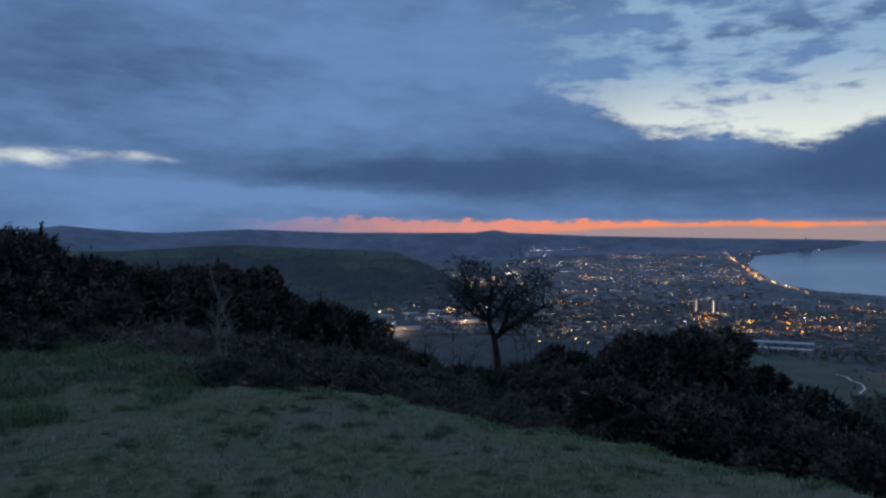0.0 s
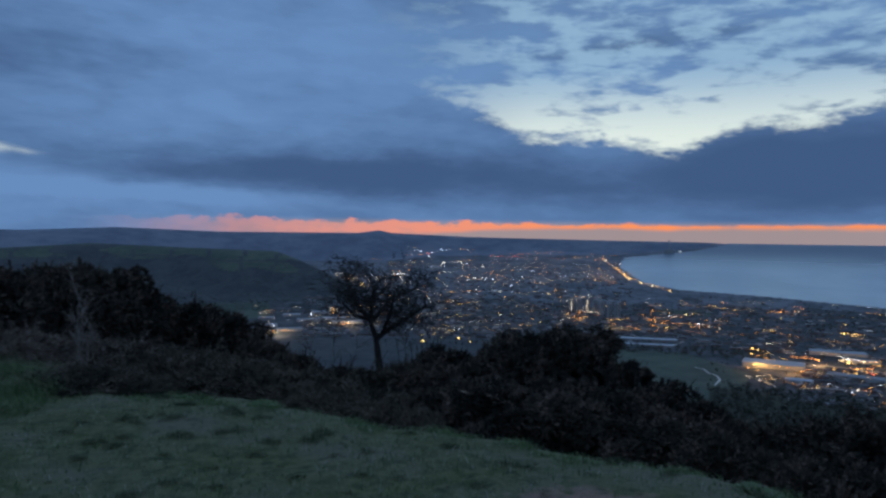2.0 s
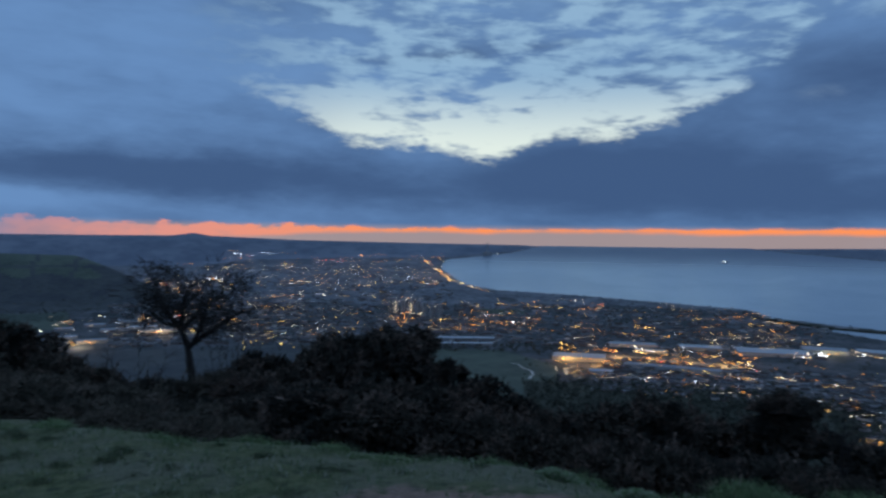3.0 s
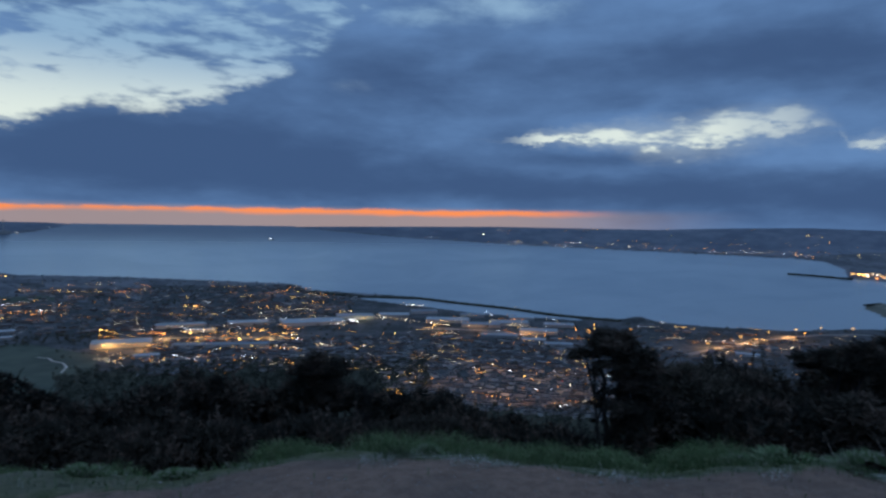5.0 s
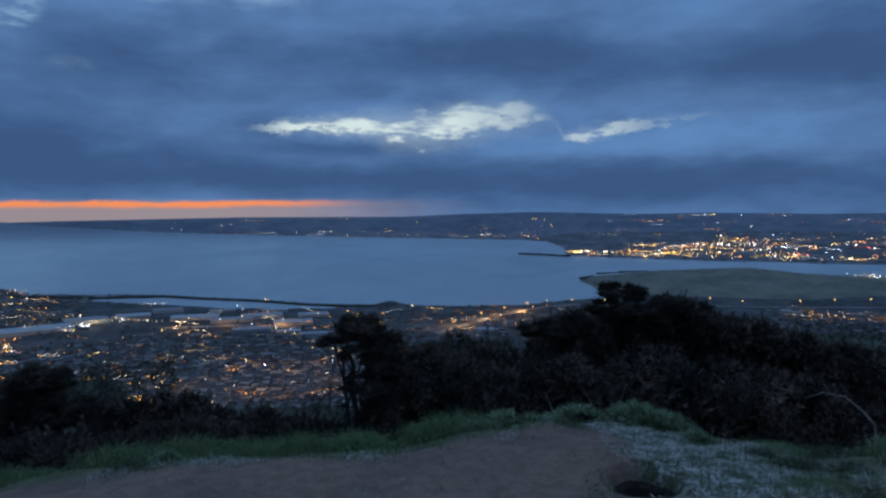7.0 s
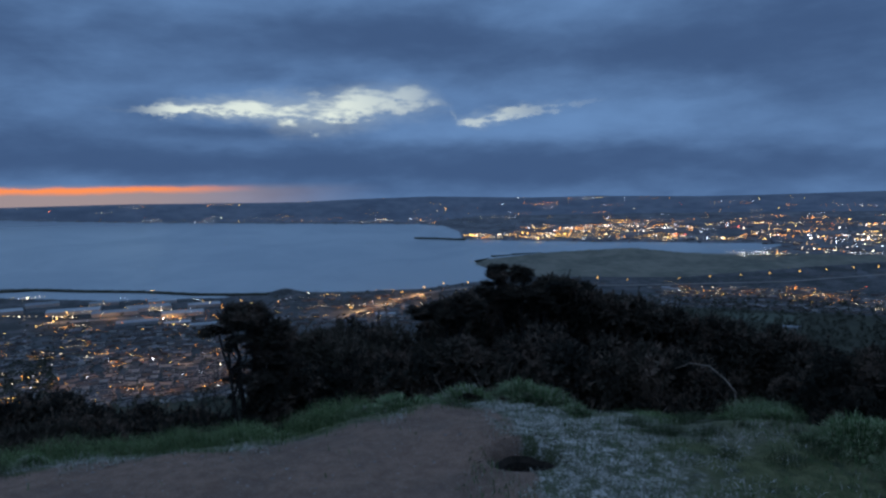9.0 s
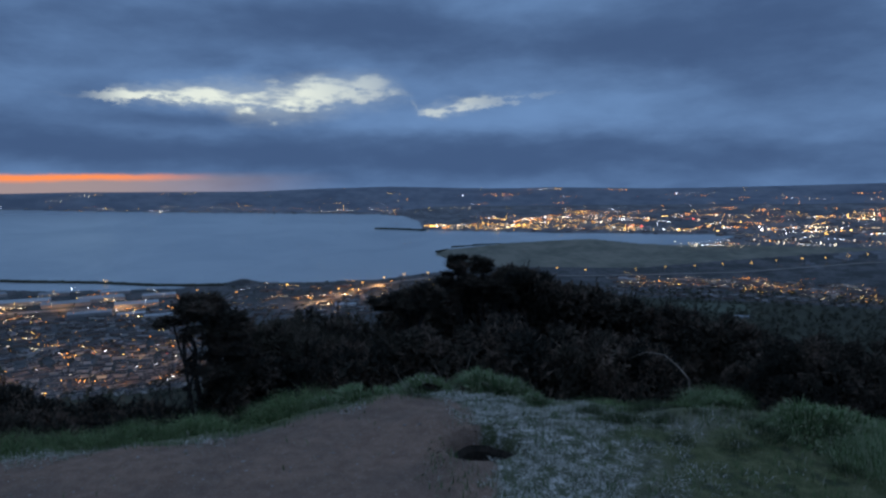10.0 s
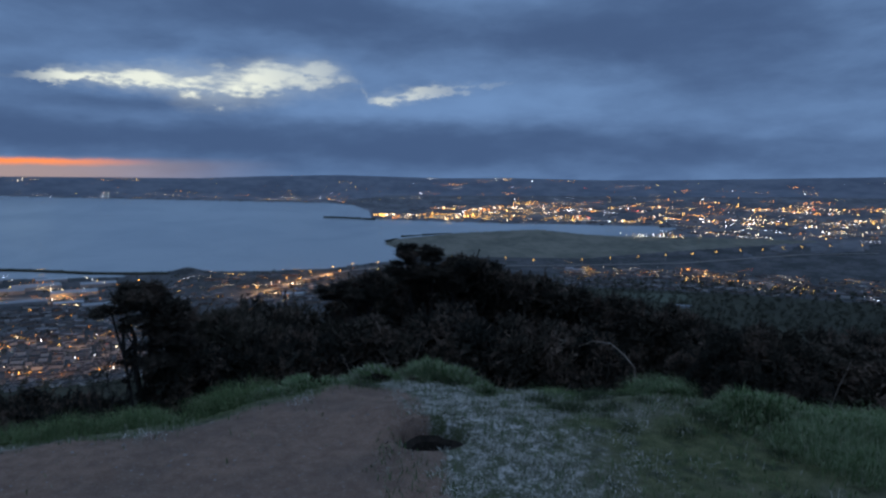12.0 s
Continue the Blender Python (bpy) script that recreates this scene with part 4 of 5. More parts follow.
def lagoon_bank():
    """The long stony bank between the sea and the lagoon."""
    h = Heap()
    pts = [(53.6, 5.22), (58.5, 5.68), (63.4, 5.8), (66, 6.1), (70.3, 6.47), (74, 6.9), (77, 7.1), (79.4, 7.2)]
    for (a0, d0), (a1, d1) in zip(pts, pts[1:]):
        for i in range(4):
            p, q = (spot(a0 + (a1 - a0) * t / 4, d0 + (d1 - d0) * t / 4) for t in (i, i + 1))
            d = q - p
            turn, n = math.atan2(d.y, d.x), d.length + 3
            h.box((p + q) / 2, n, 34, -2, 3.0, turn)
            h.gable((p + q) / 2, n, 34, 3.0, 5.5 + 1.2 * noise.noise((a0 + i, 3, 3)), turn, 0, 0.0)
    tagged(new("lagoon_bank", h.mesh("lagoon_bank", [M_SLOPE])), "long dark bank between sea and lagoon", "bank", kind="structure")


lagoon_bank()

# ---- woods on the plain and the slopes ----


def wood(name, count, a0, a1, d0, d1, label, seed, size=(5, 10), near=None):
    """Crowns as loose tufts of leaf-like facets with uneven outlines."""
    h, g = Heap(), random.Random(seed)
    for _ in range(count):
        a, dep = g.uniform(a0, a1), g.uniform(d0, d1)
        if near:
            r = g.uniform(*near)
            p = Vector((r * math.sin(radians(a)), r * math.cos(radians(a)), 0))
            p.z, s = ground_z(p.x, p.y), 1.0
        else:
            if in_sea(a, dep) or in_sea(a, dep - 0.05):
                continue
            d, s = away(dep)
            p = spot(a, dep)
            p.z = EYE + d * math.tan(radians(far_angle(a, dep)))
        R = g.uniform(*size) * s * 0.5
        tall = R * g.uniform(1.7, 2.6)
        h.tube([p - Vector((0, 0, 0.5)), p + Vector((0, 0, tall * 0.7))], [R * 0.09, R * 0.05], 3)
        for _ in range(26):
            u = Vector((g.gauss(0, 1), g.gauss(0, 1), g.gauss(0, 1))).normalized()
            c = p + Vector((u.x * R * 0.75, u.y * R * 0.75, tall * 0.6 + u.z * tall * 0.36))
            e = [c + Vector((g.gauss(0, 1), g.gauss(0, 1), g.gauss(0, 0.8))) * R * 0.34 for _ in range(3)]
            h.face(e)
    tagged(new(name, h.mesh(name, [M_WOOD])), label, "trees", kind="stuff")


wood("town_trees", 1300, 9, 58, 3.6, 8.5, "dark winter trees between town roofs", 31)
wood("shore_trees", 420, 38, 60, 4.0, 6.2, "dark belt of trees above the shore", 32)
wood("estate_trees", 420, 36, 80, 8.0, 11.5, "dark trees round sheds and terraces", 33)
wood("valley_wood", 2800, 106, 138, 7.9, 13.5, "dark leafless woodland under the hill", 34, (7, 13))
wood("lower_wood", 1500, 36, 64, 10.7, 14.5, "dark wood at the foot of the hill", 40, (8, 14))
wood("field_hedge", 160, 27, 40, 8.1, 8.7, "dark trees along a field edge", 35, (6, 11))
wood("foot_wood", 520, 54, 100, 14.4, 16.8, "dark scrub wood below the last terraces", 41, (7, 12))
wood("garden_trees", 240, 58, 80, 11.2, 14.5, "dark garden trees between terraces", 42, (4, 8))
wood("hill_wood", 2200, -12, 9, 3.2, 5.9, "dark woods on a hillside", 36, (4, 7))
wood("bank_trees", 170, 74, 96, 6.95, 8.3, "low dark scrub on the sea bank", 37, (4, 8))
wood("slope_wood", 1500, 34, 80, 0, 0, "dark wood falling away under the hilltop", 38, (6, 10), (420, 1150))
wood("south_slope_wood", 1300, 84, 138, 0, 0, "dark wood under the hilltop", 39, (6, 10), (420, 1400))

# ---- gorse and scrub on the hilltop ----


def eye_for(a):
    k = smooth(a, 15, 80)
    return Vector((0.28 * k, -0.13 * k, EYE - 0.075 * k))


def crown_mesh(name, seed, mat, aspect=1.0, sprigs=2300, spike=0.10, thick=0.012, rise=0.3, plumes=30):
    """A bush one metre in half width and aspect metres high: tufts of stiff needles over uneven lobes, with a tangle inside."""
    g = random.Random(seed)
    balls = []
    for _ in range(int(17 + 8 * aspect)):
        t, k = g.uniform(0, 6.283), g.random()
        r = math.sqrt(g.random()) * 0.72 * (1 - 0.45 * k)
        balls.append((Vector((r * math.cos(t), r * math.sin(t), 0.12 + k * (aspect - 0.42))), g.uniform(0.13, 0.33) * (1 - 0.3 * k)))
    h = Heap()
    made = 0
    while made < sprigs:
        c, R = g.choice(balls)
        u = Vector((g.gauss(0, 1), g.gauss(0, 1), g.gauss(0.15, 1))).normalized()
        p = c + u * R * g.uniform(0.7, 1.04)
        made += 1
        if p.z < 0.02 or any((p - c2).length < R2 * 0.68 for c2, R2 in balls):
            continue
        up = (u + Vector((0, 0, rise))).normalized()
        for _ in range(8):
            d = (up + Vector((g.gauss(0, 0.7), g.gauss(0, 0.7), g.gauss(0, 0.6)))).normalized()
            side = d.cross(Vector((g.gauss(0, 1), g.gauss(0, 1), g.gauss(0, 1)))).normalized() * thick * g.uniform(0.6, 1.6)
            n = spike * g.uniform(0.45, 1.2)
            h.face((p - side, p + side, p + d * n))
    for _ in range(plumes):
        c, R = g.choice(balls)
        u = Vector((g.gauss(0, 1), g.gauss(0, 1), g.gauss(0.9, 0.8))).normalized()
        p, n = c + u * R * 0.85, spike * g.uniform(1.2, 2.6)
        d = (u + Vector((g.gauss(0, 0.25), g.gauss(0, 0.25), 0.5))).normalized()
        for k in range(34):
            q = p + d * n * k / 34
            e = (d * 0.8 + Vector((g.gauss(0, 0.7), g.gauss(0, 0.7), g.gauss(0, 0.7)))).normalized()
            side = e.cross(Vector((g.gauss(0, 1), g.gauss(0, 1), g.gauss(0, 1)))).normalized() * thick
            h.face((q - side, q + side, q + e * spike * (0.75 - 0.4 * k / 34)))
    for c, R in balls:
        for _ in range(90):
            p = c + Vector((g.gauss(0, 1), g.gauss(0, 1), g.gauss(0, 1))).normalized() * R * 0.62 * g.random() ** 0.4
            p.z = max(p.z, 0.0)
            h.face([p + Vector((g.gauss(0, 1), g.gauss(0, 1), g.gauss(0, 1))) * 0.05 for _ in range(3)])
    for _ in range(90):
        c, R = g.choice(balls)
        u = Vector((g.gauss(0, 1), g.gauss(0, 1), g.gauss(0.5, 1))).normalized()
        p, d = c + u * R * 0.9, (u + Vector((g.gauss(0, 0.3), g.gauss(0, 0.3), g.gauss(0.3, 0.3)))).normalized()
        n = g.uniform(0.07, 0.15)
        side = d.cross(Vector((g.gauss(0, 1), g.gauss(0, 1), g.gauss(0, 1)))).normalized() * 0.006
        h.face((p - side, p + side, p + d * n))
        for k in range(5):
            q = p + d * n * (0.4 + 0.15 * k)
            e = (d + Vector((g.gauss(0, 0.8), g.gauss(0, 0.8), g.gauss(0, 0.8)))).normalized()
            side = e.cross(d).normalized() * 0.008
            h.face((q - side, q + side, q + e * 0.06))
    high = sorted(v[2] for v in h.v)[-40]
    h.v = [(x, y, z / high * aspect) for x, y, z in h.v]
    return h.mesh(name, [mat])


def stem_mesh(seed, count=9):
    g = random.Random(seed)
    h = Heap()
    for _ in range(count):
        t, r = g.uniform(0, 6.283), g.uniform(0.15, 0.6)
        q = Vector((r * math.cos(t), r * math.sin(t), g.uniform(0.4, 0.75)))
        h.tube([(q.x * 0.15, q.y * 0.15, -0.25), (q.x * 0.5, q.y * 0.5, 0.2), tuple(q)], [0.03, 0.022, 0.01], 5)
    return h.mesh("stems", [M_BARK])


ASPECTS = (0.7, 1.1, 1.6, 2.3, 3.2)
CROWNS = {
    "gorse": [[crown_mesh("crown", 40 + 10 * i + k, M_GORSE, q) for k in range(3)] for i, q in enumerate(ASPECTS)],
    "mound": [[crown_mesh("crown", 290 + 10 * i + k, M_GORSE, q, 2900, 0.075, 0.012, 0.2, 5) for k in range(2)] for i, q in enumerate(ASPECTS)],
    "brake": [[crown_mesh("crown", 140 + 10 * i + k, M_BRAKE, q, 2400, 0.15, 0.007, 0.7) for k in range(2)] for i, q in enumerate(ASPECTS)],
    "pale": [[crown_mesh("crown", 190 + 10 * i + k, M_BRACKEN_PALE, q, 1500, 0.17, 0.006, 0.8) for k in range(2)] for i, q in enumerate(ASPECTS[:3])],
    "spire": [[crown_mesh("crown", 240 + 10 * i + k, M_GORSE, q, 2300, 0.14, 0.016) for k in range(2)] for i, q in enumerate(ASPECTS)],
}
HEADS = [crown_mesh("tuft", 340 + k, M_GORSE, 0.9, 420, 0.6, 0.035, 0.2) for k in range(4)]
STEMS = [stem_mesh(80 + i) for i in range(4)]
BUSH_LABELS = {"gorse": "dense dark spiny gorse bush on the hilltop edge", "brake": "brown tangle of dead bracken and other scrub", "mound": "rounded dark gorse bush with dense uneven lobes", "pale": "low heap of pale pinkish-brown dead bracken", "spire": "upright dark gorse shoot above the thicket"}
seen = 0


def bush(a, r, wide, top, kind="gorse"):
    """A bush at azimuth a, r metres off, wide metres across, its head at top degrees of elevation."""
    global seen
    seen += 1
    g = random.Random(seen)
    e = eye_for(a)
    x, y = e.x + r * math.sin(radians(a)), e.y + r * math.cos(radians(a))
    z = ground_z(x, y) - 0.08
    tall = max(0.35, e.z + r * math.tan(radians(top)) - z)
    base = new("bracken" if kind in ("brake", "pale") else "gorse_bush")
    half = wide * 0.66
    k = min(range(len(CROWNS[kind])), key=lambda i: abs(math.log(ASPECTS[i] / (tall / half))))
    part("crown", g.choice(CROWNS[kind][k]), base)
    ob = part("stems", g.choice(STEMS), base, "bare dark stems")
    ob.matrix_local = Matrix.Diagonal((1, 1, ASPECTS[k], 1))
    base.matrix_basis = Matrix.Translation((x, y, z)) @ Matrix.Rotation(g.uniform(0, 6.28), 4, "Z") @ Matrix.Diagonal((half, half * g.uniform(0.85, 1.15), tall / ASPECTS[k], 1))
    return tagged(base, BUSH_LABELS[kind], "bush", "hilltop scrub")


WEST = [(-33, 13, 3.6, 2.0), (-29, 13, 3.2, 1.4), (-25.7, 13, 2.6, 0.6), (-22.3, 13, 2.4, -0.9), (-19, 13.5, 2.2, -1.9), (-16, 14, 2.4, -2.2), (-12.7, 14.5, 2.4, -1.9), (-10.4, 14.5, 2.0, -2.2), (-8.2, 15, 2.0, -3.7),
        (-5.6, 15, 2.4, -4.7), (-3.2, 15, 2.2, -5.4), (-1.2, 15, 1.8, -6.6), (1.0, 14, 1.8, -8.0), (3.5, 13, 1.6, -8.8), (6.2, 12, 1.6, -10.0), (-27, 11.8, 2.4, -2.5), (-21.5, 11.8, 2.0, -4.0)]
WEST_LOW = [(-25, 11.5, 2.2, -4.6), (-19.5, 11.4, 1.8, -5.6), (-16.5, 11, 1.6, -6.2), (-13.5, 11, 1.8, -6.6), (-10.5, 10.6, 2.0, -7.4), (-7.5, 10.2, 2.0, -7.8), (-4.5, 9.8, 1.9, -8.3), (-1.5, 9.3, 1.8, -8.9), (1.5, 9.0, 1.7, -9.8),
            (4.5, 8.6, 1.6, -10.4), (7.5, 8.2, 1.5, -11.2), (10.5, 7.8, 1.4, -12.0), (-12.5, 8.4, 1.2, -10.6), (-9.5, 8.3, 1.1, -10.4), (5, 7.4, 0.9, -12.4), (9, 6.9, 0.9, -13.6), (12.5, 7.0, 1.0, -13.0), (8.8, 11.5, 1.5, -9.7), (11.4, 11.8, 1.5, -9.2), (6.5, 11.8, 1.4, -10.0)]
MIDDLE = [(14.5, 9.5, 1.3, -9.7), (17, 10, 1.8, -8.6), (20, 10, 1.9, -7.6), (23, 10, 1.9, -6.9), (26, 10, 1.7, -6.6), (27.7, 9.8, 1.0, -7.5), (29.8, 9.5, 0.9, -9.3), (31.5, 9.5, 1.3, -9.9), (33.3, 9.2, 1.3, -10.5),
          (35.3, 9.0, 1.3, -11.8), (38, 8.8, 1.4, -12.8), (13, 8.2, 1.2, -12.0), (16, 8.2, 1.4, -11.3), (20, 7.8, 1.6, -10.9), (24, 7.6, 1.6, -10.8), (27.5, 7.5, 1.5, -11.3), (31, 7.4, 1.3, -12.6), (34.5, 7.2, 1.3, -13.8)]
EAST = [(40.5, 9.5, 1.8, -12.6), (43.5, 9.5, 1.8, -12.0), (46.5, 9.5, 1.6, -11.4), (49.8, 10, 1.6, -12.5), (52.5, 9.6, 1.0, -12.4), (58, 9.5, 1.2, -12.6), (60.5, 9.5, 1.2, -13.0),
        (63.5, 9.5, 1.5, -13.1), (66, 9, 1.3, -13.4), (69, 8.5, 1.2, -14.7), (72, 8, 1.2, -15.4), (41, 7.2, 1.5, -15), (45.5, 7.2, 1.5, -14.6), (50, 7.3, 1.4, -14.8), (55, 7.4, 1.4, -14.6), (60, 7.3, 1.3, -15), (64, 7.3, 1.4, -15.0), (67.5, 7.4, 1.4, -15.2), (70.6, 7.2, 1.3, -15.9), (73.6, 7.0, 1.2, -16.0)]
SOUTH = [(81.5, 7.8, 1.2, -9.7), (84.5, 8, 1.5, -9.3), (88, 8.3, 1.6, -9.5), (91, 8.5, 1.4, -9.2), (94.3, 8.8, 1.1, -7.8), (97, 9, 1.0, -7.8), (103, 9.5, 1.0, -6.1), (105.5, 9.5, 1.4, -6.7), (108.5, 9.5, 1.5, -7.2),
         (111.5, 9.5, 1.4, -8.1), (114, 9.5, 1.4, -9.0), (117.5, 9.5, 1.4, -9.7), (121, 9.5, 1.5, -9.9), (125.5, 8.0, 1.2, -10.7), (129, 8.3, 1.4, -11.2), (132.5, 8.8, 1.6, -10.4), (137, 9, 1.8, -10)]
SOUTH_LOW = [(83.5, 7.2, 1.1, -12.4), (87.5, 7.2, 1.2, -12.2), (91.5, 7.3, 1.2, -11.8), (95.5, 7.4, 1.3, -10.8), (99.8, 7.4, 1.4, -10.2), (104.5, 6.9, 1.4, -10.8), (108.6, 6.8, 1.3, -11.2), (112.5, 6.8, 1.2, -11.8), (101.5, 6.8, 1.0, -12.4), (115.0, 7.0, 0.9, -12.8),
             (122.5, 7.4, 1.0, -12.8), (126.5, 6.9, 1.1, -13.4), (131, 7.2, 1.2, -13.0), (79.5, 7.0, 0.8, -13.5), (99.5, 10, 1.2, -7.0), (99.6, 9.7, 0.75, -6.6), (98.4, 9.5, 0.6, -7.2), (101.4, 9.5, 0.8, -6.5), (103.2, 9.4, 0.8, -6.1), (100.2, 9.2, 0.9, -6.9), (96.8, 9.0, 0.8, -7.4), (134.5, 7.0, 1.2, -12.6), (125.4, 6.6, 1.1, -11.2), (128.4, 6.5, 1.0, -11.9), (131.8, 6.5, 1.2, -11.5), (123.3, 7.1, 0.8, -12.3), (123.6, 5.9, 0.75, -11.6), (126.2, 5.9, 0.8, -12.0), (121.4, 6.1, 0.6, -13.2), (124.4, 5.55, 0.62, -11.0), (126.8, 5.5, 0.66, -10.6), (128.6, 5.7, 0.5, -11.6)]
SPIRES = [(55.2, 9.5, 0.85, -10.5), (53.9, 9.7, 0.5, -11.2), (94.0, 8.4, 0.6, -7.9), (29.6, 9.3, 0.6, -9.1), (46.8, 9.2, 0.7, -11.4)]
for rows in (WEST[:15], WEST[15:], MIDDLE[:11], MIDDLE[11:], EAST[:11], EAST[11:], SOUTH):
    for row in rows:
        # Bushes between 80 and 97 degrees take the paler brown crowns.
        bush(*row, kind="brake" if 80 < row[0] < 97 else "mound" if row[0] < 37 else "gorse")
    for p, q in zip(rows, rows[1:]):
        if 1.2 < q[0] - p[0] < 5:
            bush((p[0] + q[0]) / 2, (p[1] + q[1]) / 2 + 0.25, (p[2] + q[2]) / 2, min(p[3], q[3]) - 0.2, kind="mound" if p[0] < 37 else "gorse")
for row in WEST_LOW:
    bush(*row, kind="pale" if -20 < row[0] < -9 and row[1] > 10 else "brake")
for row in ((-17.8, 10.7, 1.3, -7.0), (-15.2, 10.3, 1.2, -7.6), (-13.0, 10.2, 1.1, -8.2), (-11.2, 9.8, 1.0, -8.6)):
    bush(*row, kind="pale")
for i, row in enumerate(SOUTH_LOW):
    bush(*row)
for row in SPIRES:
    bush(*row, kind="spire")

# ---- trees ----


def grow(h, g, p, d, n, r, depth, tips, bend=0.35):
    """A limb that forks into finer ones."""
    pts, rad = [p], [r]
    for i in range(4):
        d = (d + Vector((g.gauss(0, bend), g.gauss(0, bend), g.gauss(0.04, bend * 0.6))) * 0.45).normalized()
        p = p + d * n / 4
        pts.append(p)
        rad.append(r * (1 - 0.13 * (i + 1)))
        if depth > 0 and i >= 1 and g.random() < 0.75:
            side = (d * 0.7 + Vector((g.gauss(0, 0.9), g.gauss(0, 0.9), g.gauss(0.0, 0.5)))).normalized()
            grow(h, g, p, side, n * g.uniform(0.55, 0.8), rad[-1] * 0.6, depth - 1, tips, bend)
    h.tube(pts, rad, 6 if depth > 2 else 4 if depth > 0 else 3)
    if depth > 0:
        for _ in range(2):
            side = (d * 0.8 + Vector((g.gauss(0, 0.8), g.gauss(0, 0.8), g.gauss(0.1, 0.4)))).normalized()
            grow(h, g, p, side, n * g.uniform(0.55, 0.8), rad[-1] * 0.75, depth - 1, tips, bend)
    else:
        tips.append((p, d))


def thorn_tree(a, r, seed):
    """A leafless thorn: a leaning trunk that forks into crooked limbs with a haze of twigs. Limbs by degrees aside and of elevation."""
    g = random.Random(seed)
    e = eye_for(a)
    x, y = e.x + r * math.sin(radians(a)), e.y + r * math.cos(radians(a))
    z = ground_z(x, y)
    base = empty_at("thorn_tree", (x, y, z))
    right, outward = Vector((math.cos(radians(a)), -math.sin(radians(a)), 0)), Vector((math.sin(radians(a)), math.cos(radians(a)), 0))

    def at(side, up, off=0.0):
        return right * (r * math.tan(radians(side))) + outward * off + Vector((0, 0, e.z + r * math.tan(radians(up)) - z))

    limbs = [
        ([at(0.9, -17), at(0.8, -13), at(0.37, -10), at(-0.2, -8.2), at(-0.6, -6.6)], 0.10), ([at(-0.6, -6.6), at(-1.4, -5.7, 0.1), at(-2.1, -4.6, 0.2), at(-2.4, -3.8, 0.3)], 0.05),
        ([at(-0.6, -6.6), at(-0.5, -4.8, -0.1), at(-0.3, -3.8, -0.2)], 0.05), ([at(-0.2, -8.2), at(1.2, -7.1, -0.1), at(2.5, -6.4, -0.2), at(3.8, -5.3, -0.3)], 0.055),
        ([at(-0.5, -6.8), at(1.0, -5.0, 0.3), at(2.7, -4.3, 0.5)], 0.045), ([at(-0.6, -6.6), at(-2.0, -6.0, -0.3), at(-3.2, -4.9, -0.4)], 0.04), ([at(0.3, -7.8), at(0.9, -6.2, -0.4), at(1.4, -4.4, -0.5)], 0.04),
    ]
    h, tips = Heap(), []
    for i, (pts, rad) in enumerate(limbs):
        pts = [p + Vector((g.gauss(0, 0.02), g.gauss(0, 0.02), g.gauss(0, 0.02))) if 0 < k else p for k, p in enumerate(pts)]
        n = len(pts) - 1
        h.tube(pts, [rad * (1 - 0.6 * k / n) for k in range(n + 1)], 7)
        if i:
            for k in range(1, n + 1):
                for _ in range(4):
                    d = (pts[k] - pts[k - 1]).normalized() * 0.7 + Vector((g.gauss(0, 0.6), g.gauss(0, 0.6), g.gauss(0.15, 0.5)))
                    grow(h, g, pts[k].lerp(pts[k - 1], g.random() * 0.5), d.normalized(), g.uniform(0.2, 0.36), rad * 0.3, 2, tips, 0.55)
    part("trunk", h.mesh("trunk", [M_BARK]), base)
    h = Heap()
    for p, d in tips:
        for _ in range(3):
            q = (d + Vector((g.gauss(0, 0.8), g.gauss(0, 0.8), g.gauss(0, 0.6)))).normalized()
            h.tube([p, p + q * g.uniform(0.08, 0.22)], [0.0045, 0.003], 3)
    part("twig_haze", h.mesh("twig_haze", [M_BARK]), base, "fine bare twigs")["kind"] = "stuff"
    return tagged(base, "leafless dark hawthorn tree above the scrub", "tree")


thorn_tree(10.0, 13.0, 5)


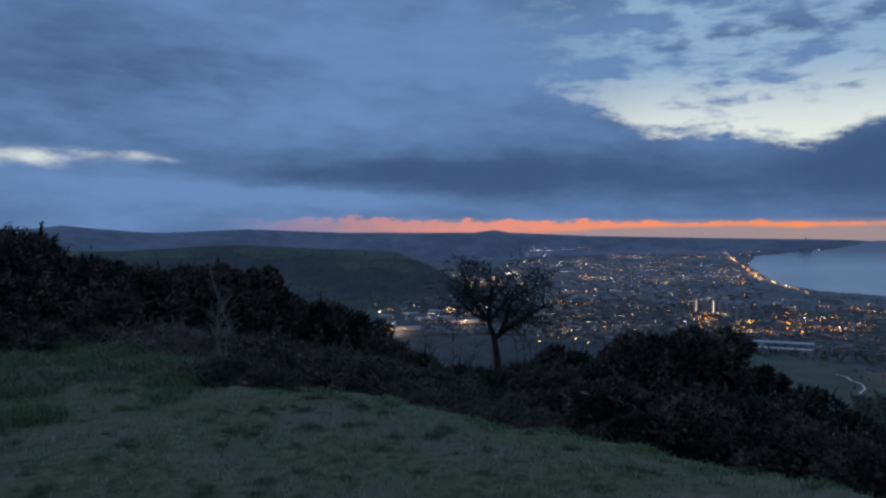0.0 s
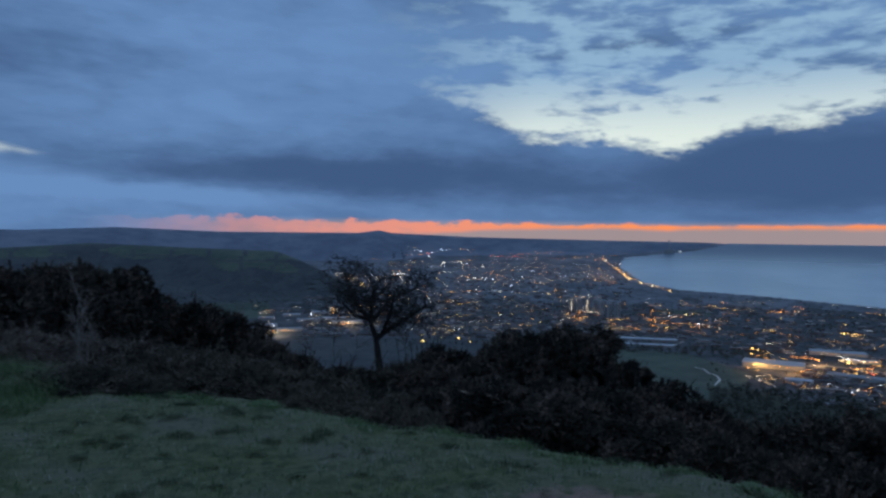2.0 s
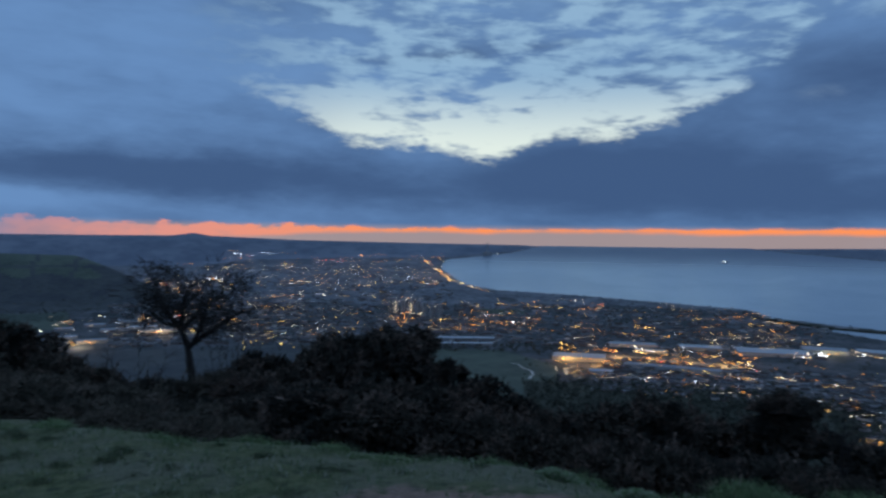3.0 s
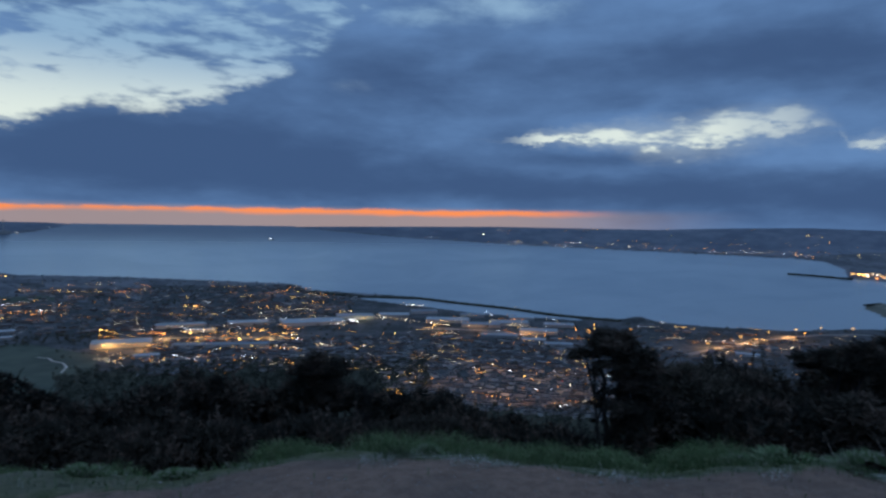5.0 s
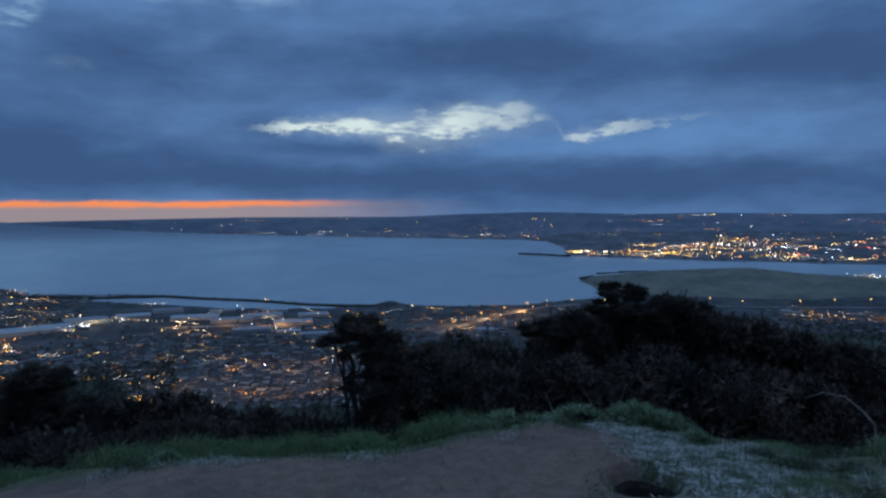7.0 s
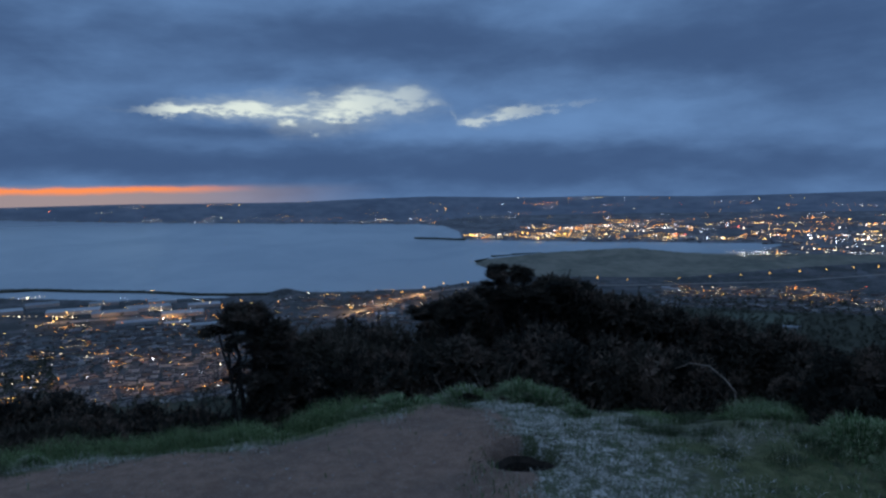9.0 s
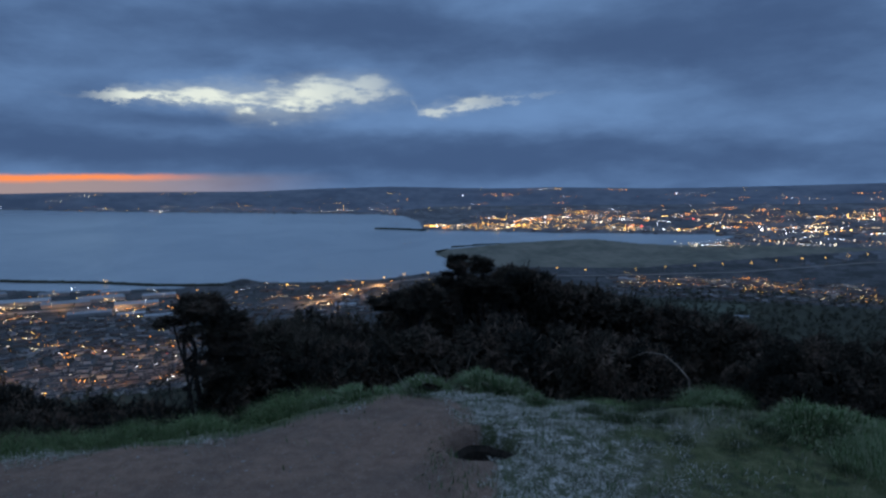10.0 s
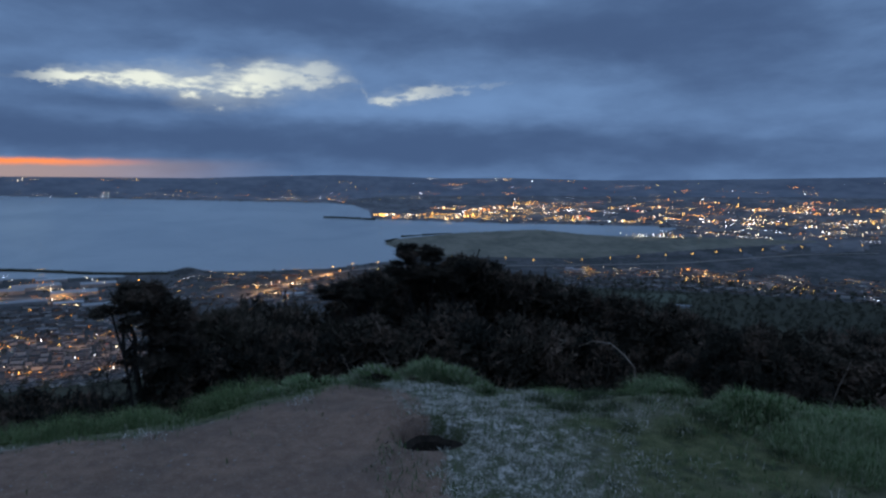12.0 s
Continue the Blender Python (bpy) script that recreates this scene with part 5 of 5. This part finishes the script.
def gorse_tree(a, r, seed, stems, heads):
    """A straggling old gorse: crooked bare stems that carry tufted heads. Stems: foot, knee and fork, by degrees aside and of elevation."""
    g = random.Random(seed)
    e = eye_for(a)
    x, y = e.x + r * math.sin(radians(a)), e.y + r * math.cos(radians(a))
    z = ground_z(x, y)
    base = empty_at("gorse_tree", (x, y, z))
    right, outward = Vector((math.cos(radians(a)), -math.sin(radians(a)), 0)), Vector((math.sin(radians(a)), math.cos(radians(a)), 0))

    def at(side, up, off=0.0):
        return right * (r * math.tan(radians(side))) + outward * off + Vector((0, 0, e.z + r * math.tan(radians(up)) - z))

    forks = []
    for side, knee, fork, thick in stems:
        foot = right * (r * math.tan(radians(side))) - Vector((0, 0, 0.2))
        pts = [foot, foot.lerp(at(*knee), 0.5) + right * g.gauss(0, 0.04), at(*knee), at(*knee).lerp(at(*fork), 0.5) + right * g.gauss(0, 0.03), at(*fork)]
        h = Heap()
        h.tube(pts, [thick * (1 - 0.14 * k) for k in range(5)], 7)
        part("stem", h.mesh("stem", [M_BARK]), base)
        forks += [at(*fork), at(*knee)]
    h = Heap()
    for i, (side, up, size) in enumerate(heads):
        tip = at(side, up, g.gauss(0, 0.12))
        root = min(forks, key=lambda p: (p - tip).length + (0.5 if p.z > tip.z else 0))
        mid = root.lerp(tip, 0.55) + Vector((g.gauss(0, 0.05), g.gauss(0, 0.05), -0.04))
        h.tube([tuple(root), tuple(mid), tuple(tip)], [0.012, 0.009, 0.005], 5)
        ob = part("tuft", HEADS[i % 4], base)
        ob.matrix_local = Matrix.Translation(tip - Vector((0, 0, size * 0.6))) @ Matrix.Rotation(i * 1.3, 4, "Z") @ Matrix.Diagonal((size * 0.8, size * 0.8, size * g.uniform(0.6, 1.0), 1))
    part("twigs", h.mesh("twigs", [M_BARK]), base, "thin bare branches")["kind"] = "stuff"
    return tagged(base, "straggling gorse tree with bare stems and tufted heads", "tree", "gorse trees")


g = random.Random(23)
gorse_tree(77.4, 7.1, 3, [(0.9, (-0.2, -13.5), (-0.6, -10.2), 0.034), (1.6, (0.9, -14.0), (0.6, -9.8), 0.03), (0.4, (-0.9, -13.0), (-1.6, -10.0), 0.018), (2.2, (2.2, -13.4), (2.4, -10.5), 0.024)],
           [(g.gauss(0.5, 1.25), g.gauss(-8.9, 0.7), g.uniform(0.09, 0.17)) for _ in range(24)]
           + [(0.2, -7.8, 0.17), (1.3, -7.9, 0.16), (-0.5, -8.2, 0.15), (-2.1, -9.3, 0.13), (-2.5, -9.6, 0.1), (2.6, -8.8, 0.2), (3.0, -9.6, 0.24)]
           + [(g.uniform(0.8, 3.4), g.uniform(-15.8, -10.4), g.uniform(0.12, 0.22)) for _ in range(22)] + [(g.uniform(-1.5, 0.8), g.uniform(-16.6, -10.0), g.uniform(0.05, 0.1)) for _ in range(14)])
gorse_tree(99.4, 9.0, 8, [(-0.6, (-0.9, -8.5), (-1.0, -6.4), 0.03), (0.6, (0.8, -8.0), (0.9, -6.2), 0.03), (2.2, (2.6, -8.0), (3.0, -6.8), 0.03)],
           [(g.gauss(-1.0, 0.3), g.gauss(-5.8, 0.35), g.uniform(0.08, 0.14)) for _ in range(18)] + [(g.gauss(0.9, 0.26), g.gauss(-5.65, 0.38), g.uniform(0.08, 0.14)) for _ in range(16)]
           + [(g.gauss(3.4, 0.7), g.gauss(-6.95, 0.3), g.uniform(0.1, 0.18)) for _ in range(14)] + [(-1.9, -6.5, 0.13), (-2.3, -6.9, 0.15), (2.2, -6.9, 0.13)] + [(g.uniform(-2.0, 3.0), g.uniform(-8.2, -6.9), g.uniform(0.14, 0.24)) for _ in range(16)])
gorse_tree(94.2, 8.2, 9, [(0.0, (-0.2, -11), (0.0, -8.6), 0.026), (0.8, (0.9, -11), (1.2, -8.8), 0.022)],
           [(g.gauss(0.3, 0.9), g.gauss(-8.2, 0.4), g.uniform(0.12, 0.22)) for _ in range(22)])
gorse_tree(54.8, 9.3, 10, [(0.0, (-0.1, -13.4), (0.1, -11.8), 0.03), (-0.6, (-0.9, -13.5), (-1.1, -12.0), 0.022)],
           [(g.gauss(0.1, 0.7), g.gauss(-11.0, 0.5), g.uniform(0.12, 0.22)) for _ in range(22)] + [(g.gauss(0, 1.1), g.uniform(-13.4, -11.8), g.uniform(0.14, 0.24)) for _ in range(16)])


def bare_shrub(name, a, r, tops, thin, mat, depth, label, seed):
    """A leafless shrub or sapling: stems from one foot to the tops given by degrees aside and of elevation, with forking twigs."""
    g = random.Random(seed)
    e = eye_for(a)
    x, y = e.x + r * math.sin(radians(a)), e.y + r * math.cos(radians(a))
    z = ground_z(x, y)
    base = empty_at(name, (x, y, z))
    right = Vector((math.cos(radians(a)), -math.sin(radians(a)), 0))
    for side, up in tops:
        tip = right * (r * math.tan(radians(side))) + Vector((g.gauss(0, 0.1), g.gauss(0, 0.1), e.z + r * math.tan(radians(up)) - z))
        foot = Vector((tip.x * 0.1, tip.y * 0.1, -0.1))
        pts = [foot.lerp(tip, k / 5) + Vector((g.gauss(0, 0.025), g.gauss(0, 0.025), 0)) for k in range(6)]
        h, tips = Heap(), []
        h.tube(pts, [thin * (1 - 0.15 * k) for k in range(6)], 5)
        for k in range(2, 6):
            for _ in range(3):
                d = ((pts[k] - pts[k - 1]).normalized() + Vector((g.gauss(0, 0.45), g.gauss(0, 0.45), g.gauss(0.1, 0.3)))).normalized()
                grow(h, g, pts[k], d, g.uniform(0.14, 0.28), thin * 0.4, depth, tips, 0.4)
        part("stem", h.mesh("stem", [mat]), base)
    return tagged(base, label, "shrub")


bare_shrub("sapling", -12.1, 9.9, [(-0.1, -3.4), (0.25, -4.6), (0.6, -6.0), (-0.5, -5.8)], 0.011, M_TWIG, 1, "slender pale leafless sapling in front of dark gorse", 71)
for i, (a, r, tops) in enumerate(((12.6, 11.6, [(-1.2, -7.2), (-0.3, -6.6), (0.6, -7.0), (1.4, -7.8), (-2.0, -8.2)]), (6.2, 11.4, [(-1.0, -9.0), (0.0, -8.6), (1.0, -9.0)]), (15.0, 10.6, [(-0.8, -8.2), (0.4, -8.6)]), (75.6, 6.9, [(-0.9, -14.2), (0.2, -13.6), (1.0, -14.0)]), (58.0, 8.6, [(-0.8, -12.2), (0.2, -11.8), (1.2, -12.3)]))):
    bare_shrub("bare_shrub", a, r, tops, 0.010, M_BARK, 2, "leafless tangle of dark twigs among the scrub", 80 + i)


def dead_branch():
    """A bleached branch that arches out of the scrub."""
    e = eye_for(115)
    pts = []
    for a, dep, r in ((112.4, 13.3, 6.5), (113.5, 12.85, 6.4), (114.9, 12.95, 6.3), (116.0, 13.8, 6.25), (116.8, 14.7, 6.2), (116.95, 17.2, 6.15)):
        pts.append((e.x + r * math.sin(radians(a)), e.y + r * math.cos(radians(a)), e.z - r * math.tan(radians(dep))))
    h = Heap()
    h.tube(pts, [0.002, 0.004, 0.005, 0.0065, 0.008, 0.009], 7)
    base = tagged(new("dead_branch", h.mesh("dead_branch", [M_TWIG])), "bleached dead branch arching out of the scrub", "branch")
    return base


dead_branch()
for i, (a, r, n, lean) in enumerate(((118.6, 6.6, 0.3, -0.5), (120.5, 6.4, 0.3, 0.25), (119.2, 6.5, 0.22, 0.4), (96.5, 6.6, 0.34, 0.6), (100.2, 6.9, 0.4, -0.6), (-20, 10.8, 0.6, 0.6), (94.5, 6.5, 0.5, -0.3), (97.6, 6.5, 0.62, 0.35), (98.8, 6.6, 0.55, -0.5), (102.0, 6.4, 0.5, 0.7), (103.5, 6.5, 0.45, -0.7), (91.0, 6.6, 0.42, 0.4), (110.5, 6.4, 0.3, 0.5), (126.0, 5.6, 0.5, -0.3), (130.5, 5.6, 0.45, 0.35))):
    e = eye_for(a)
    x, y = e.x + r * math.sin(radians(a)), e.y + r * math.cos(radians(a))
    right = Vector((math.cos(radians(a)), -math.sin(radians(a)), 0))
    g = random.Random(300 + i)
    p = Vector((x, y, ground_z(x, y) - 0.05))
    h, tips = Heap(), []
    grow(h, g, p, (Vector((0, 0, 1)) + right * lean).normalized(), n, 0.006, 0, tips, 0.2)
    tagged(new("bare_stalk", h.mesh("bare_stalk", [M_TWIG])), "thin bleached stalk standing in the grass", "stalk", "bare stalks")

# ---- grass ----


def blade(h, g, p, tall, wide, lean, slot=0):
    """A bent blade of two faces."""
    t = g.uniform(0, 6.283)
    d = Vector((math.cos(t), math.sin(t), 0))
    s = Vector((-d.y, d.x, 0)) * wide / 2
    m = p + Vector((0, 0, tall * 0.6)) + d * lean * tall * 0.35
    e = p + Vector((0, 0, tall * (1 - 0.35 * lean))) + d * lean * tall
    k = len(h.v)
    h.v += [tuple(p - s), tuple(p + s), tuple(m + s * 0.7), tuple(m - s * 0.7), tuple(e)]
    h.f += [(k, k + 1, k + 2, k + 3), (k + 3, k + 2, k + 4)]
    h.m += [slot, slot]


def on_ground(a, r):
    x, y = r * math.sin(radians(a)), r * math.cos(radians(a))
    return Vector((x, y, ground_z(x, y) - 0.01))


def turf():
    h, g = Heap(), random.Random(91)
    for _ in range(52000):
        a, r = g.uniform(-30, 136), 3.2 + 8.5 * g.random() ** 1.2
        b = brink(a)
        if r > b + 1.5:
            continue
        on_path = 48 < a < 101 - (b - r) * 2.6 and r < b - 0.35
        if on_path and g.random() > 0.03 or 18 < a < 48 and r < 4.7 and g.random() > 0.35:
            continue
        p = on_ground(a, r)
        if (p.x - HOLE[0]) ** 2 + (p.y - HOLE[1]) ** 2 < 0.028 or noise.noise(p * 1.7) < -0.25:
            continue
        blade(h, g, p, g.uniform(0.025, 0.075), g.uniform(0.004, 0.008), g.uniform(0.2, 0.9))
    tagged(new("turf_grass", h.mesh("turf_grass", [M_BLADE])), "short grazed dark green turf", "grass", kind="stuff")
    h = Heap()
    for _ in range(42000):
        a, r = g.gauss(107, 7), g.uniform(3.3, 5.9)
        if g.random() > (1.0 if a < 104 and r > 4.7 else 0.75):
            continue
        b = brink(a)
        if a < 97 + (b - r) * 2.4 or a > 125 or noise.noise(Vector((a * 0.45, r * 3.5, 3))) < 0.0:
            continue
        p = on_ground(a, r)
        if (p.x - HOLE[0]) ** 2 + (p.y - HOLE[1]) ** 2 < 0.03:
            continue
        blade(h, g, p, g.uniform(0.012, 0.045), g.uniform(0.002, 0.005), g.uniform(0.6, 1.6))
    for _ in range(3000):
        a = g.uniform(60, 92)
        p = on_ground(a, brink(a) - 0.25 + g.gauss(0, 0.12))
        if noise.noise(p * 1.9) > 0.1:
            blade(h, g, p, g.uniform(0.015, 0.05), g.uniform(0.002, 0.005), g.uniform(0.6, 1.5))
    tagged(new("withered_grass", h.mesh("withered_grass", [M_STRAW])), "pale withered grass on trodden ground", "grass", kind="stuff")



def pebbles():
    h, g = Heap(), random.Random(61)
    for _ in range(700):
        a = g.uniform(45, 100)
        r = g.uniform(3.0, brink(a))
        p = on_ground(a, r)
        p.z += 0.008
        h.gem(p, g.uniform(0.004, 0.014) * (1.6 if g.random() < 0.06 else 1), 0, 0.6)
    tagged(new("pebbles", h.mesh("pebbles", [M_STONE])), "small grey pebbles on trodden earth", "pebbles", kind="stuff")


turf()
pebbles()


def tuft_mesh(seed, count, tall, spread, mat=M_BLADE_LUSH):
    g = random.Random(seed)
    h = Heap()
    for _ in range(count):
        t, r = g.uniform(0, 6.283), spread * math.sqrt(g.random())
        blade(h, g, Vector((r * math.cos(t), r * math.sin(t), -0.03)), tall * g.uniform(0.5, 1.1) * (1.15 - 0.6 * r / spread), g.uniform(0.0025, 0.0045), g.uniform(0.4, 1.5))
    return h.mesh("grass_tuft", [mat])


TUFTS = [tuft_mesh(120 + i, 520, 0.16, 0.22) for i in range(6)]
BIG_TUFTS = [[tuft_mesh(150 + 5 * k + i, 1700, 0.36, 0.44, m) for i in range(3)] for k, m in enumerate((M_BLADE_LUSH, M_BLADE_PALE))]
DARK_TUFTS = [tuft_mesh(130 + i, 420, 0.2, 0.26, M_BLADE_DARK) for i in range(3)]
DRY_TUFTS = [tuft_mesh(135 + i, 420, 0.17, 0.22, M_BLADE_DRY) for i in range(3)]
g = random.Random(17)
spots = []
for _ in range(64):
    a = g.uniform(37, 93)
    if noise.noise((a * 0.5, 0, 2)) > 0.12:
        spots.append((a, brink(a) + g.uniform(0.1, 0.7), g.uniform(0.5, 1.15)))
for _ in range(22):
    a = g.uniform(108, 136)
    spots.append((a, brink(a) + g.uniform(-0.3, 0.9), g.uniform(0.46, 0.9)))
for _ in range(30):
    a = g.uniform(-26, 37)
    spots.append((a, brink(a) + g.uniform(-0.3, 0.7), g.uniform(0.4, 1.0)))
dark_spots = [(62.9, 4.95, 0.85), (1.8, 5.5, 0.6), (-0.7, 5.95, 0.55), (1.0, 6.3, 0.6)]
for _ in range(150):
    a, r = g.uniform(-28, 42), g.uniform(3.7, 8.2)
    if r < brink(a) + 0.2:
        dark_spots.append((a, r, g.uniform(0.25, 0.75) * (0.8 if r < 4.6 else 1)))
for _ in range(46):
    a = g.uniform(109, 135)
    dark_spots.append((a, g.uniform(4.5, 6.2), g.uniform(0.35, 0.9)))
for a, r, s in ((131.6, 5.0, 1.7), (129.0, 4.7, 1.4), (132.6, 4.5, 1.4), (79.0, 5.3, 1.5), (74.5, 5.25, 1.4), (66.5, 5.4, 1.5), (121.5, 6.0, 1.4), (118.5, 5.9, 1.3), (85.2, 5.5, 1.5), (87.2, 5.6, 1.7), (79.0, 5.5, 1.4), (70.4, 5.45, 1.4), (62.0, 5.55, 1.7), (54.0, 5.5, 1.4), (-26, 9.8, 2.0), (-21, 9.6, 2.1), (-19, 10.2, 2.0), (-15.6, 8.9, 1.5), (-22.4, 10.6, 2.2)):
    spots.append((a, r, s))
for a, r, s, dark in [(*p, 0) for p in spots] + [(*p, 1) for p in dark_spots] + [(g.uniform(-27, -14), g.uniform(8.2, 10.8), g.uniform(1.2, 2.6), 2) for _ in range(20)] + [(g.uniform(-30, -15), g.uniform(6.4, 10.6), g.uniform(0.5, 2.0), 0) for _ in range(34)]:
    big = not dark and s > 1.25
    ob = new("grass_tuft", g.choice(BIG_TUFTS[a > 96] if big else (TUFTS, DARK_TUFTS, DRY_TUFTS)[dark]))
    ob.matrix_basis = Matrix.Translation(on_ground(a, r)) @ Matrix.Rotation(g.uniform(0, 6.28), 4, "Z") @ Matrix.Diagonal((s / 2.3, s / 2.3, s / 2.3, 1) if big else (s * 0.6, s * 0.6, s, 1) if dark == 1 else (s, s, s, 1))
    tagged(ob, ("green tuft of coarse grass on the brink", "small dark tuft in short turf", "dull straw-coloured grass tussock on a bank")[dark], "grass tuft", "grass tufts")


def tussock(a, r, wide, tall, lean, mat, label, seed, count=2600):
    """A rounded mound of long bent grass, combed over by the wind."""
    g = random.Random(seed)
    h = Heap()
    for _ in range(count):
        t, k = g.uniform(0, 6.283), math.sqrt(g.random())
        p = Vector((wide * k * math.cos(t), wide * k * math.sin(t) * 0.8, tall * 0.62 * (1 - k * k) - 0.03))
        if noise.noise(p * 7 + Vector((seed, 0, 0))) < -0.12:
            continue
        p.z *= 1 + 0.5 * noise.noise(p * 5 + Vector((0, seed, 0)))
        d = (Vector((math.cos(t) * k, math.sin(t) * k, 0.55 * (1 - k * k) + 0.15)) + lean + Vector((g.gauss(0, 0.4), g.gauss(0, 0.4), g.gauss(0, 0.3)))).normalized()
        n = tall * g.uniform(0.35, 0.75)
        side = d.cross(Vector((0, 0, 1))).normalized() * g.uniform(0.0018, 0.0034)
        m, q = p + d * n * 0.55, p + d * n - Vector((0, 0, n * 0.28))
        i = len(h.v)
        h.v += [tuple(p - side), tuple(p + side), tuple(m + side * 0.8), tuple(m - side * 0.8), tuple(q)]
        h.f += [(i, i + 1, i + 2, i + 3), (i + 3, i + 2, i + 4)]
        h.m += [0, 0]
    e = eye_for(a)
    ob = new("tussock", h.mesh("tussock", [mat]))
    x, y = e.x + r * math.sin(radians(a)), e.y + r * math.cos(radians(a))
    ob.location = (x, y, ground_z(x, y) - 0.01)
    return tagged(ob, label, "tussock", "grass tussocks")


WIND = Vector((0.1, 0.35, 0.1))
GREEN_MOUND, PALE_MOUND = "rounded green tussock of wind-combed grass", "coarse pale-tipped tussock of long grass"
for i, (a, r, wide, tall, pale) in enumerate(((95.4, 5.3, 0.25, 0.2, 0), (100.2, 5.4, 0.26, 0.27, 1), (102.4, 5.5, 0.22, 0.24, 0), (104.8, 5.15, 0.16, 0.12, 0), (90.2, 5.35, 0.28, 0.17, 1), (87.4, 5.25, 0.22, 0.13, 0), (125.2, 4.75, 0.24, 0.24, 1), (127.0, 4.9, 0.26, 0.2, 1),
                                                   (119.6, 5.4, 0.2, 0.12, 1), (63.2, 4.95, 0.13, 0.14, 0), (44.5, 4.9, 0.17, 0.13, 0), (38.6, 5.1, 0.15, 0.14, 0))):
    tussock(a, r, wide * 1.25, tall * 0.85, WIND if a < 110 else WIND * 0.4, M_BLADE_PALE if pale else M_BLADE, PALE_MOUND if pale else GREEN_MOUND, 500 + i)


def burrow():
    """A hole in the turf: an added dark sheet inside, its colour standing for the hole's shade, with crumbs of soil on
    the ragged rim.
    """
    base = empty_at("burrow", (HOLE[0], HOLE[1], 0))
    h, g = Heap(), random.Random(44)
    n, rings = 28, ((0.165, -0.04), (0.135, -0.02), (0.115, -0.05), (0.11, -0.14), (0.1, -0.3), (0.05, -0.42), (0.0, -0.44))
    rim = [1 + 0.1 * math.sin(3 * i * 2 * math.pi / n + 1) + 0.04 * g.gauss(0, 1) for i in range(n)]
    for r, z in rings:
        for i in range(n):
            t = 2 * math.pi * i / n
            k = r * (1 + (rim[i] - 1) * (1.0 if z > -0.1 else 0.4))
            x, y = k * math.cos(t), k * math.sin(t)
            h.v.append((x, y, (ground_z(HOLE[0] + x * 1.5, HOLE[1] + y * 1.5) if z > -0.02 else 0) + z))
    for i in range(len(rings) - 1):
        for j in range(n):
            q = (j + 1) % n
            h.f.append((i * n + j, i * n + q, (i + 1) * n + q, (i + 1) * n + j))
            h.m.append(0)
    h.v = [(x * HOLE_WIDE, y * HOLE_WIDE, z) for x, y, z in h.v]
    part("lining", h.mesh("lining", [M_SHADED_SOIL]), base)
    h = Heap()
    for _ in range(80):
        t, r = g.uniform(0, 6.283), abs(g.gauss(0.23, 0.04))
        p = Vector((r * math.cos(t), r * math.sin(t), 0))
        p.z = ground_z(HOLE[0] + p.x, HOLE[1] + p.y) + 0.006
        if r > 0.2:
            h.gem(p, g.uniform(0.003, 0.01), 0, 0.7)
    part("loose_soil", h.mesh("loose_soil", [M_SHADED_SOIL]), base)["kind"] = "stuff"
    tagged(base, "dark burrow hole with crumbled soil in pale turf", "burrow")


burrow()
